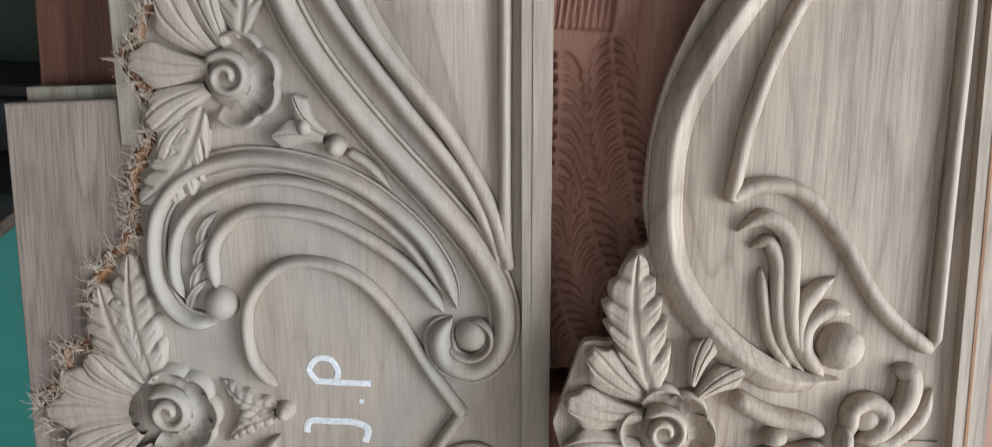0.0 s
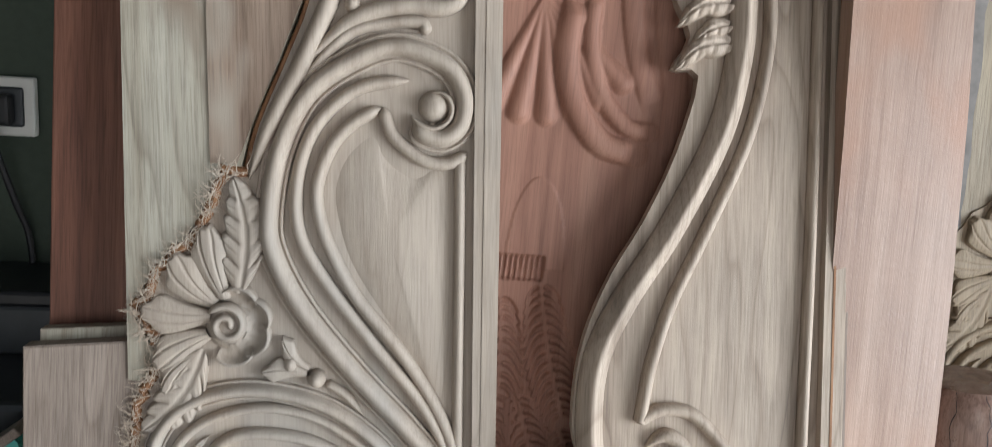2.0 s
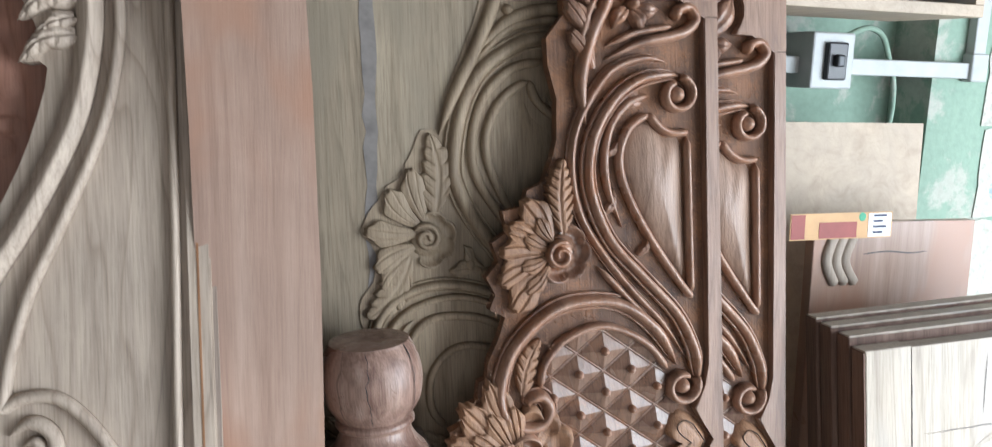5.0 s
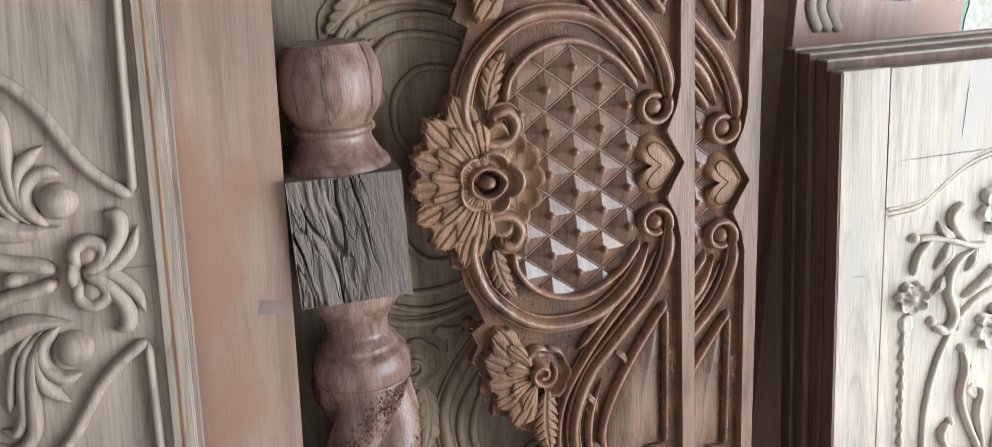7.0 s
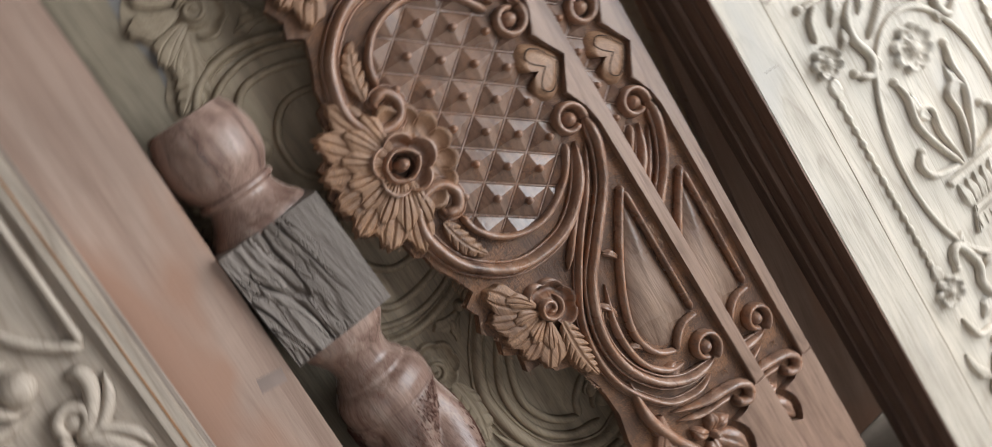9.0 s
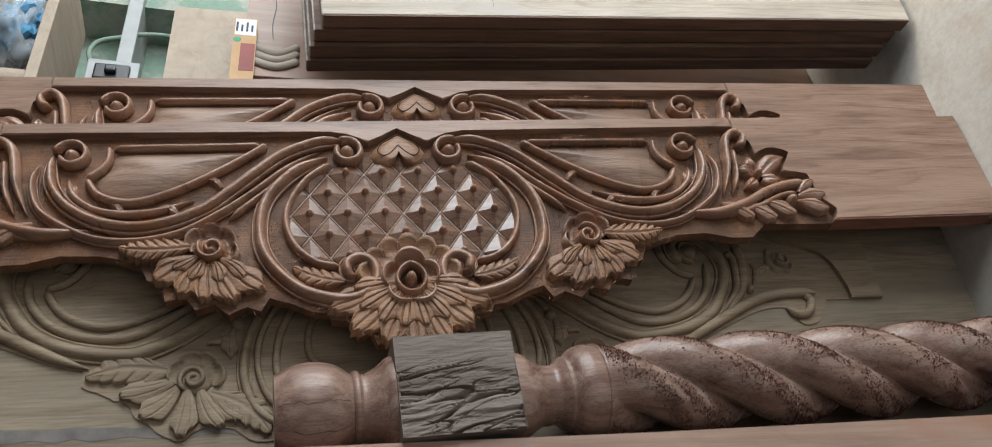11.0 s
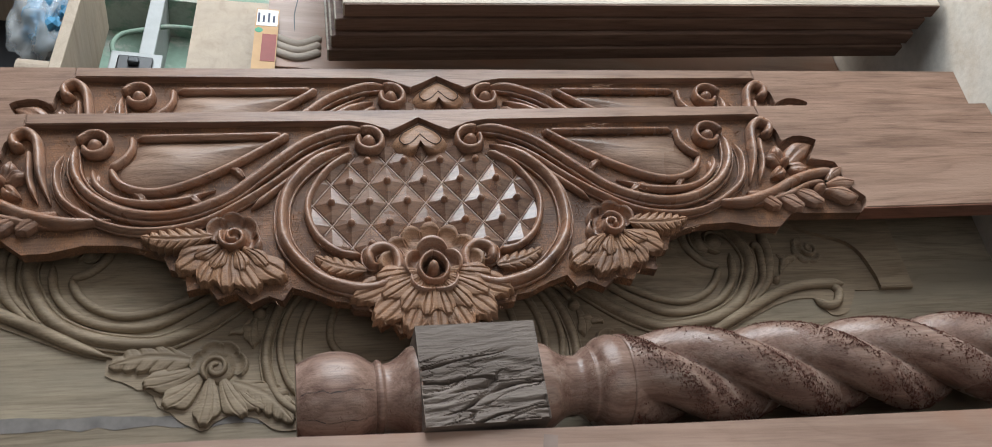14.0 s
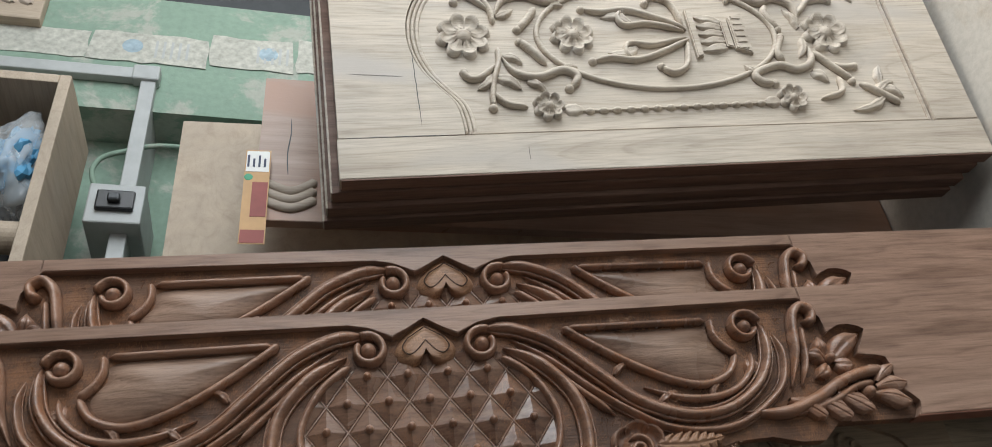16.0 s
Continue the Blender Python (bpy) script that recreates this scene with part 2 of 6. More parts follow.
def solo(name, bm, material, label, category, m=None, group="", kind="", smooth=False):
    ob = part(name, bm, material, None, smooth=smooth)
    if m is not None:
        ob.matrix_world = m
    return tagged(ob, label, category, group, kind)


def box(x0, x1, y0, y1, z0, z1, bevel=0.0):
    bm = bmesh.new()
    bmesh.ops.create_cube(bm, size=1)
    for v in bm.verts:
        v.co = ((x0 + x1) / 2 + v.co.x * (x1 - x0), (y0 + y1) / 2 + v.co.y * (y1 - y0), (z0 + z1) / 2 + v.co.z * (z1 - z0))
    if bevel:
        bmesh.ops.bevel(bm, geom=bm.edges[:], offset=bevel, segments=2, affect="EDGES", profile=0.5)
    return bm


def slab(pts, z0, z1, chamfer=0.0):
    """A flat piece with that outline, in centimetres, from z0 to z1."""
    bm = bmesh.new()
    lo = [bm.verts.new((x / 100, y / 100, z0 / 100)) for x, y in pts]
    hi = [bm.verts.new((x / 100, y / 100, z1 / 100)) for x, y in pts]
    n = len(pts)
    bm.faces.new(lo[::-1])
    top = bm.faces.new(hi)
    for i in range(n):
        bm.faces.new((lo[i], lo[(i + 1) % n], hi[(i + 1) % n], hi[i]))
    if chamfer:
        bmesh.ops.bevel(bm, geom=list(top.edges), offset=chamfer / 100, segments=2, affect="EDGES", clamp_overlap=True)
    return bm


def pillow(pts, z, h, dish=1.0):
    """A cushion with that outline: rings drawn in towards the middle, rising in a soft curve."""
    bm = bmesh.new()
    n = len(pts)
    cx, cy = sum(p[0] for p in pts) / n, sum(p[1] for p in pts) / n
    rings = []
    for k in range(9):
        q = (k / 9) ** 1.25
        zz = z - 0.1 + (h + 0.1) * math.sin(min(1, q * dish + 0.0) * math.pi / 2) ** 0.7
        rings.append([bm.verts.new(((cx + (x - cx) * (1 - q)) / 100, (cy + (y - cy) * (1 - q)) / 100, zz / 100)) for x, y in pts])
    top = bm.verts.new((cx / 100, cy / 100, (z + h) / 100))
    for a, b in zip(rings, rings[1:]):
        for i in range(n):
            bm.faces.new((a[i], a[(i + 1) % n], b[(i + 1) % n], b[i]))
    for i in range(n):
        bm.faces.new((rings[-1][i], rings[-1][(i + 1) % n], top))
    return bm


def curve(pts, per=8, closed=False):
    """A smooth line through the points."""
    p = [Vector((*q, 0)) if len(q) == 2 else Vector(q) for q in pts]
    n, out = len(p), []
    for i in range(n if closed else n - 1):
        if closed:
            a, b, c, d = p[i - 1], p[i], p[(i + 1) % n], p[(i + 2) % n]
        else:
            a, b, c, d = p[max(i - 1, 0)], p[i], p[i + 1], p[min(i + 2, n - 1)]
        for k in range(per):
            t = k / per
            out.append(0.5 * (2 * b + (c - a) * t + (2 * a - 5 * b + 4 * c - d) * t * t + (3 * b - a - 3 * c + d) * t ** 3))
    if not closed:
        out.append(p[-1].copy())
    return [(v.x, v.y) for v in out]


def spiral(cx, cy, r0, r1, a0, turns, n=30):
    """Points that wind from radius r0 at the angle a0 (degrees) in to r1; turns below 0 go clockwise."""
    return [(cx + (r0 + (r1 - r0) * k / n) * math.cos(radians(a0 + 360 * turns * k / n)), cy + (r0 + (r1 - r0) * k / n) * math.sin(radians(a0 + 360 * turns * k / n))) for k in range(n + 1)]


ROUND = [(-1, 0), (-0.97, 0.35), (-0.8, 0.68), (-0.45, 0.92), (0, 1), (0.45, 0.92), (0.8, 0.68), (0.97, 0.35), (1, 0)]
SLOPED = [(-1, 0), (-0.98, 0.3), (-0.7, 0.55), (-0.1, 0.95), (0.08, 1), (0.26, 0.94), (0.6, 0.66), (0.92, 0.45), (1, 0)]
CORD = [(-1, 0), (-0.97, 0.42), (-0.82, 0.52), (-0.68, 0.42), (-0.6, 0.16), (-0.52, 0.5), (-0.36, 0.86), (0, 1), (0.36, 0.86), (0.52, 0.5), (0.6, 0.16), (0.68, 0.42), (0.82, 0.52), (0.97, 0.42), (1, 0)]
RIDGED = [(-1, 0), (-0.98, 0.3), (-0.86, 0.36), (-0.76, 0.3), (-0.7, 0.16), (-0.64, 0.3), (-0.52, 0.7), (-0.26, 0.94), (0, 1), (0.26, 0.94), (0.52, 0.7), (0.64, 0.3), (0.7, 0.16), (0.76, 0.3), (0.86, 0.36), (0.98, 0.3), (1, 0)]


def sweep(line, w, h, z=0.0, ends=(0.0, 0.0), section=ROUND):
    """A moulding along a line (centimetres): half width w, height h, base at z, thinned over the shares of its length in ends."""
    bm = bmesh.new()
    n, rows_ = len(line), []
    for i, (x, y) in enumerate(line):
        a, b = line[max(i - 1, 0)], line[min(i + 1, n - 1)]
        dx, dy = b[0] - a[0], b[1] - a[1]
        ln = math.hypot(dx, dy) or 1e-6
        nx, ny = -dy / ln, dx / ln
        s, k = i / (n - 1), 1.0
        if ends[0] and s < ends[0]:
            k = min(k, max(0.06, math.sin(s / ends[0] * math.pi / 2)))
        if ends[1] and 1 - s < ends[1]:
            k = min(k, max(0.06, math.sin((1 - s) / ends[1] * math.pi / 2)))
        rows_.append([bm.verts.new(((x + nx * u * w * k) / 100, (y + ny * u * w * k) / 100, (z - 0.1 + (q * h + 0.1) * (0.35 + 0.65 * k)) / 100)) for u, q in section])
    m = len(section)
    for a, b in zip(rows_, rows_[1:]):
        for j in range(m - 1):
            bm.faces.new((a[j], a[j + 1], b[j + 1], b[j]))
        bm.faces.new((a[m - 1], a[0], b[0], b[m - 1]))
    bm.faces.new(rows_[0])
    bm.faces.new(rows_[-1][::-1])
    return bm


def dome(cx, cy, r, h, z=0.0, nu=20, nv=6, ry=None):
    bm = bmesh.new()
    ry = ry or r
    rings = []
    for j in range(nv):
        a = j / nv * math.pi / 2
        rings.append([bm.verts.new(((cx + r * math.cos(a) * math.cos(2 * math.pi * i / nu)) / 100, (cy + ry * math.cos(a) * math.sin(2 * math.pi * i / nu)) / 100, (z + h * math.sin(a)) / 100)) for i in range(nu)])
    top = bm.verts.new((cx / 100, cy / 100, (z + h) / 100))
    for a, b in zip(rings, rings[1:]):
        for i in range(nu):
            bm.faces.new((a[i], a[(i + 1) % nu], b[(i + 1) % nu], b[i]))
    for i in range(nu):
        bm.faces.new((rings[-1][i], rings[-1][(i + 1) % nu], top))
    return bm


def leaf(base, tip, w, h, z=0.0, bend=0.0, lobes=4, veins=0.34, ns=34, nt_=14, point=0.8, lift=0.3):
    """A carved leaf from base to tip: a bent middle line, notched rim, cut midrib and cut side veins."""
    bm = bmesh.new()
    bx, by = base
    dx, dy = tip[0] - bx, tip[1] - by
    ln = math.hypot(dx, dy)
    ux, uy = dx / ln, dy / ln
    grid = []
    for i in range(ns + 1):
        s = i / ns
        off = bend * math.sin(math.pi * s) * ln
        half = w * (math.sin(math.pi * (0.06 + 0.94 * s) ** point) ** 0.7 if s < 1 else 0.0)
        saw = (s * lobes) % 1.0
        half = max(half, 0.03 * w) * (0.84 + 0.3 * math.sin(math.pi * saw ** 1.6) ** 0.6)
        row = []
        for j in range(nt_ + 1):
            t = 2 * j / nt_ - 1
            side = 0.3 * w * abs(t)
            x = bx + ux * (s * ln - side) - uy * (off + t * half)
            y = by + uy * (s * ln - side) + ux * (off + t * half)
            ph = (s * lobes * 2 - abs(t) * 0.9) % 1.0
            cut = math.exp(-(min(ph, 1 - ph) / 0.13) ** 2) * min(1, abs(t) * 3)
            zz = z + h * (lift + (1 - lift) * math.sin(math.pi * min(1, s * 0.8 + 0.2) ** 1.3)) * (1 - 0.4 * t * t) - veins * h * 0.6 * cut - 0.3 * h * math.exp(-(t / 0.1) ** 2)
            row.append(bm.verts.new((x / 100, y / 100, (max(zz, z + 0.05) if abs(t) < 0.999 else z - 0.15) / 100)))
        grid.append(row)
    for a, b in zip(grid, grid[1:]):
        for j in range(nt_):
            bm.faces.new((a[j], a[j + 1], b[j + 1], b[j]))
    return bm


def acanthus(base, tip, w, h, z=0.0, bend=0.0, n=5, nt_=18):
    """A carved serrated leaf: forward-pointing teeth, a cut midrib and crescent cuts on either side."""
    bm = bmesh.new()
    bx, by = base
    dx, dy = tip[0] - bx, tip[1] - by
    ln = math.hypot(dx, dy)
    ux, uy = dx / ln, dy / ln
    ns = 13 * n
    grid = []
    for i in range(ns + 1):
        s = i / ns
        off = bend * math.sin(math.pi * s) * ln
        env = math.sin(math.pi * min(1.0, 0.14 + 0.86 * s) ** 0.85) ** 0.65 if i < ns else 0.02
        saw = (s * n) % 1.0
        half = w * max(env, 0.05) * (0.85 + 0.22 * min(saw / 0.65, (1 - saw) / 0.35) ** 0.8)
        row = []
        for j in range(nt_ + 1):
            t = 2 * j / nt_ - 1
            fwd = 1.15 * half * abs(t) ** 1.5 * (1 - s) ** 0.7
            x = bx + ux * (s * ln + fwd) - uy * (off + t * half)
            y = by + uy * (s * ln + fwd) + ux * (off + t * half)
            ph = (s * n * 2) % 1.0
            deep = 1.0 if saw > 0.75 or saw < 0.25 else 0.42
            cut = math.exp(-(min(ph, 1 - ph) / 0.12) ** 2) * min(1, max(0, abs(t) - 0.25) * 3) * deep
            swell = 0.07 * math.cos(2 * math.pi * (s * n - 0.55)) * abs(t)
            zz = h * (0.8 + 0.2 * math.sin(math.pi * min(1, s * 0.8 + 0.2)) + swell - 0.2 * t * t - 0.24 * cut - 0.18 * math.exp(-(t / 0.1) ** 2))
            row.append(bm.verts.new((x / 100, y / 100, (z + (max(zz, 0.08) if 0 < j < nt_ and i < ns else -0.15)) / 100)))
        grid.append(row)
    for a, b in zip(grid, grid[1:]):
        for j in range(nt_):
            bm.faces.new((a[j], a[j + 1], b[j + 1], b[j]))
    return bm


def wedge(base, tip, w, h, z=0.0, bend=0.0, cuts=2, point=0.75, ns=22, nt_=34, deep=0.14, flat=False):
    """A carved lobe that widens from its base, with cut lines that fan out to a blunt, slightly notched end."""
    bm = bmesh.new()
    bx, by = base
    dx, dy = tip[0] - bx, tip[1] - by
    ln = math.hypot(dx, dy)
    ux, uy = dx / ln, dy / ln
    grid = []
    for i in range(ns + 1):
        q = i / ns
        row = []
        for j in range(nt_ + 1):
            t = 2 * j / nt_ - 1
            reach = 1 - 0.24 * abs(t) ** 1.6 - 0.05 * (0.5 - 0.5 * math.cos(math.pi * (cuts + 1) * (t + 1)))
            along = q * ln * (1 - (1 - reach) * q)
            half = w * (0.3 + 0.7 * min(1, q / point) ** 0.9)
            if q > point:
                half *= 1 - 0.25 * ((q - point) / (1 - point)) ** 2
            off = bend * math.sin(math.pi * q) * ln
            x, y = bx + ux * along - uy * (off + t * half), by + uy * along + ux * (off + t * half)
            cut = sum(math.exp(-((t - c) / 0.065) ** 2) for c in [2 * (m_ + 1) / (cuts + 1) - 1 for m_ in range(cuts)]) * min(1, 3 * q)
            zz = h * (0.6 + 0.4 * math.sin(math.pi * (0.15 + 0.6 * q))) * (1 - (0.14 if flat else 0.3) * t * t) - deep * h * cut
            if i == ns or (j in (0, nt_) and not flat):
                zz = -0.15
            elif j in (0, nt_):
                zz = 0.35 * h
            row.append(bm.verts.new((x / 100, y / 100, (z + zz) / 100)))
        grid.append(row)
    for a, b in zip(grid, grid[1:]):
        for j in range(nt_):
            bm.faces.new((a[j], a[j + 1], b[j + 1], b[j]))
    return bm


def petal(cx, cy, r0, r1, ang, spread, h, z=0.0, n=8, m=9):
    """A round dished petal that stands out from (cx, cy) at an angle."""
    bm = bmesh.new()
    grid = []
    for i in range(n + 1):
        s = i / n
        row = []
        for j in range(m + 1):
            t = 2 * j / m - 1
            r = r0 + (r1 - r0) * s * (1 - 0.28 * t * t)
            a = radians(ang) + radians(spread) * t * (0.55 + 0.45 * math.sin(math.pi * (0.15 + 0.6 * s)))
            rim = max(s - 0.72, 0) / 0.28
            zz = z + h * (0.75 - 0.5 * math.sin(math.pi * min(s / 0.8, 1)) + 0.35 * math.sin(math.pi * min(1.0, rim))) * (1 - 0.25 * abs(t) ** 3) + 0.07 * h * math.cos(6 * math.pi * t) * (1 - s)
            if s == 1:
                zz = z - 0.15
            row.append(bm.verts.new(((cx + r * math.cos(a)) / 100, (cy + r * math.sin(a)) / 100, zz / 100)))
        grid.append(row)
    for a, b in zip(grid, grid[1:]):
        for j in range(m):
            bm.faces.new((a[j], a[j + 1], b[j + 1], b[j]))
    return bm


def flip(pts, sy):
    return [(x, y * sy) for x, y in pts]


def jag(pts, step=1.1, amp=0.35, seed=1):
    """The line made ragged, as a coarse saw leaves it."""
    r = random.Random(seed)
    out = []
    for a, b in zip(pts, pts[1:]):
        d = math.hypot(b[0] - a[0], b[1] - a[1])
        k = max(1, int(d / step))
        for i in range(k):
            t = i / k
            out.append((a[0] + (b[0] - a[0]) * t + r.uniform(-amp, amp), a[1] + (b[1] - a[1]) * t + r.uniform(-amp, amp)))
    out.append(pts[-1])
    return out


def rose(parent, cx, cy, r, z, mat, turn=0.0, petals=(0, 60, 120, 180, 240, 300), h=1.3, sy=1):
    """A carved rose: ring of dished petals round a bud with a wound rim."""
    fl = part("rose", dome(cx, cy, r * 0.58, h * 0.95, z, 28, 7), mat, parent, smooth=True)
    part("bud_spiral", sweep(spiral(cx - 0.06 * r, cy + 0.06 * r * sy, r * 0.47, r * 0.06, turn, -1.6 * sy, 44), r * 0.1, h * 0.95, z + h * 0.42, (0.05, 0.1)), mat, fl, smooth=True)
    for a in petals:
        part("petal", petal(cx, cy, r * 0.42, r * 1.02, a * sy, 34, h, z), mat, fl, smooth=True)
    return fl


def splinters(parent, line, mat, count, size, z0, z1, seed=3):
    """Loose wood fibres along a torn edge."""
    r = random.Random(seed)
    bm = bmesh.new()
    for _ in range(count):
        i = r.randrange(len(line) - 1)
        t = r.random()
        x, y = (line[i][k] + (line[i + 1][k] - line[i][k]) * t for k in (0, 1))
        z = r.uniform(z0, z1)
        a, ln, w = r.uniform(0, 2 * math.pi), r.uniform(0.4, 1) * size, r.uniform(0.03, 0.09)
        px, py, pz = x + r.gauss(0, 0.18), y + r.gauss(0, 0.18), z
        prev = None
        for k in range(5):
            vs = [bm.verts.new(((px + w * (1 - k / 5) * math.cos(a + q)) / 100, (py + w * (1 - k / 5) * math.sin(a + q)) / 100, (pz + (0.03 if q else 0)) / 100)) for q in (1.57, -1.57, 0)]
            if prev:
                for q in range(3):
                    bm.faces.new((prev[q], prev[(q + 1) % 3], vs[(q + 1) % 3], vs[q]))
            prev = vs
            a += r.uniform(-0.75, 0.75)
            px, py, pz = px + math.cos(a) * ln / 4, py + math.sin(a) * ln / 4, pz + r.uniform(-0.08, 0.14)
    ob = part("torn_fringe", bm, mat, parent, "pale torn wood fibres")
    return tagged(ob, kind="stuff")


# ---- the shed ----
solo("ground", box(-60, 60, -60, 60, -0.12, -0.01), GROUND, "dry brown earth round the shed", "ground", kind="structure")
# out of view; its pale colour acts as a reflector for the carvings
solo("floor", box(-2.6, 2.7, -3.0, 1.2, -0.01, 0.0), BOUNCE_FLOOR, "unseen cement workshop floor, made pale to bounce light upwards", "floor", kind="structure")
wall_n = solo("wall_north", box(1.93, 2.32, 1.2, 1.45, 0, 2.9), GREEN, "worn pale green plastered wall", "wall", kind="structure")
solo("wall_north_recess", box(0.9, 1.93, 1.32, 1.45, 0, 2.9), GREEN, "pale green plastered wall set back behind the shelf", "wall", kind="structure")
# dim corner: the darker plaster colour carries the shade
solo("wall_north_dim", box(-2.6, 0.9, 1.3, 1.45, 0, 2.9), SHADEDGREEN, "mottled green plastered wall, colour darkened for the dim corner", "wall", kind="structure")
# unseen wall, added to close the shed on this side
solo("wall_west", box(-2.75, -2.6, -3.0, 1.3, 0, 2.9), SHADEDGREEN, "unseen side wall of green plaster, colour darkened for shade", "wall", kind="structure")
solo("ceiling", box(-2.75, 3.0, -3.2, 1.45, 2.9, 2.95), SHEET, "dusty grey roof sheet", "ceiling", kind="structure")

# ---- headboard with roses: pale, cut free of its blank ----
M_A = pose(0.067, 0.737, 0.966, 85.24, -2.39, -1.78)
M_F = pose(0.704, 0.842, 1.354, 86.59, -2.5, -3.76) @ Matrix.Diagonal((0.94, 0.92, 0.68, 1)) @ pose(0.301, -0.333, 0)
FIELD = -1.2
LIFT = 0.62

A_EDGE = [(-50.4, 0), (-49.0, 2.0), (-47.0, 3.6), (-46.8, 6.9), (-43.1, 6.9), (-43.7, 12.0), (-41.6, 16.4), (-38.8, 18.2), (-38.8, 23.0), (-37.0, 26.5), (-35.8, 29.4), (-37.2, 32.2), (-38.3, 34.4), (-36.3, 37.6), (-34.3, 40.6), (-32.3, 41.5), (-30.7, 44.8), (-29.0, 48.8), (-26.6, 48.8), (-25.3, 53.7), (-22.4, 60.5), (-20.0, 66.6), (-19.4, 72.6), (-21.6, 74.3), (-23.0, 75.8), (-22.2, 79.0), (-18.0, 82.0)]


def rose_headboard(name, m, mat, label, whole_blank, chalk):
    t = thing(name, m @ Matrix.Diagonal((1, 1, 1.15, 1)), label, "headboard")
    up = jag(A_EDGE[:18], 1.2, 0.3, 5) + curve(A_EDGE[18:], 3) + [(-18, 94), (0, 94)]
    half = [p for p in up]
    low = [(x, -y) for x, y in half[1:]]
    part("board", slab(half[::-1] + low, -3.0, FIELD), mat, t)
    if whole_blank:
        part("blank", slab([(-52, -118), (-52, 96), (-1, 96), (-1, -118)], -3.6, -1.5), OLIVE, t, "uncut plank round the carving, toned darker for shade")
        part("glue_stain", slab(jag([(-36.4, 95), (-37.0, 62), (-37.6, 20), (-38.4, -10), (-36.9, -10), (-35.9, 25), (-35.0, 62), (-34.5, 95)], 2.5, 0.35, 8), -1.6, -1.42), STAIN, t, "grey streak of glue")
        part("glue_stain", slab(jag([(-40.5, 12), (-40.5, 4), (-38.4, 4), (-38.2, 12)], 2.0, 0.3, 9), -1.6, -1.45), STAIN, t)
    else:
        cut = jag([(x - 0.55, y) for x, y in A_EDGE[9:18]], 1.2, 0.3, 7) + [(x - 0.7, y) for x, y in A_EDGE[18:]]
        part("waste_strip", slab([(-38.4, 94), (-39.4, 26.5)] + cut + [(-18.8, 94)], -3.0, -1.0), WASTE, t, "pale waste strip left of the saw cut")
        part("waste_strip", slab([(-30.4, 94), (-30.3, 49.7), (-27.6, 49.6)] + [(x - 0.75, y) for x, y in A_EDGE[19:]] + [(-18.9, 94)], -1.0, -0.75), STRIPW, t, "darker glued strip")
    # border with its rounded neck
    edge = [(-2.6, 0), (-2.6, 60), (-2.7, 69.5), (-3.6, 71.5), (-5.6, 76), (-7.1, 81), (-9.5, 85), (-16, 87), (-18, 87)]
    inner = curve(edge[2:], 4)
    right = [(0, 94), (-18, 94)] + inner[::-1] + [(-2.6, 0)]
    part("border", slab(right + [(x, -y) for x, y in right[-2::-1]], FIELD - 0.05, 0.0, 0.3), mat, t)
    part("border_line", slab([(-1.75, -94), (-1.55, -94), (-1.55, 94), (-1.75, 94)], -0.02, 0.08), mat, t)
    for sy in (1, -1):
        def mould(nm, pts, w, h, ends=(0.08, 0.08), section=ROUND, per=7):
            part(nm, sweep(curve(flip(pts, sy), per), w, h, FIELD, ends, section), mat, t, smooth=True)
        # panel bead
        mould("panel_bead", [(-4.3, 50.9), (-4.2, 40), (-4.25, 28), (-4.2, 18), (-3.8, 14.6)], 0.62, 1.0, (0.02, 0.06))
        mould("panel_bead", [(-3.9, 14.9), (-5.2, 19.6), (-7.4, 24.3), (-10.8, 29.6), (-15.2, 35.2), (-17.6, 39.6), (-19.0, 43.4), (-19.4, 47.2), (-17.9, 51.4), (-15.5, 54.1), (-12.6, 55.7)], 0.72, 1.15, (0.05, 0.05))
        mould("panel_bead", [(-12.5, 55.8), (-11.4, 52.7), (-8.4, 50.3), (-5.6, 49.9), (-3.5, 51.0)], 0.72, 1.1, (0.1, 0.12))
        part("panel_pillow", pillow(curve(flip([(-5.7, 49.0), (-5.7, 36.0), (-5.8, 22.5), (-8.6, 27.4), (-12.6, 33.2), (-16.0, 39.0), (-17.4, 43.8), (-17.7, 47.4), (-16.4, 50.9), (-13.6, 53.2), (-12.2, 50.6), (-9.0, 48.5)], sy)[::sy], 4, True), FIELD, 0.55), mat, t, smooth=True)
        # great S scroll
        s_line = [(-9.0, 54.6), (-8.3, 53.1), (-6.1, 52.6), (-4.2, 54.2), (-4.0, 57.5), (-6.1, 60.4), (-10.9, 62.0), (-15.5, 60.5), (-20.2, 57.0), (-23.1, 51.3), (-24.4, 44.3), (-23.9, 40.0), (-20.9, 34.0), (-15.5, 27.0), (-10.0, 20.8), (-6.8, 16.6), (-4.5, 11.7), (-4.7, 7.0), (-7.2, 4.7), (-9.9, 5.7), (-10.5, 8.2), (-9.2, 10.0)]
        mould("scroll", s_line, 1.55, 1.75, (0.05, 0.05), RIDGED)
        mould("scroll_bead", [(-9.7, 58.6), (-14.4, 57.9), (-17.9, 55.5), (-20.3, 52.0), (-21.5, 47.2), (-21.2, 42.2), (-18.6, 37.2), (-13.3, 29.9), (-8.4, 23.6), (-5.6, 18.0), (-4.6, 13.5)], 0.72, 1.25, (0.06, 0.2))
        for cx, cy in ((-7.1, 55.9), (-7.4, 8.2)):
            part("scroll_eye", dome(cx, cy * sy, 1.7, 1.55, FIELD, 26, 6), mat, t, smooth=True)
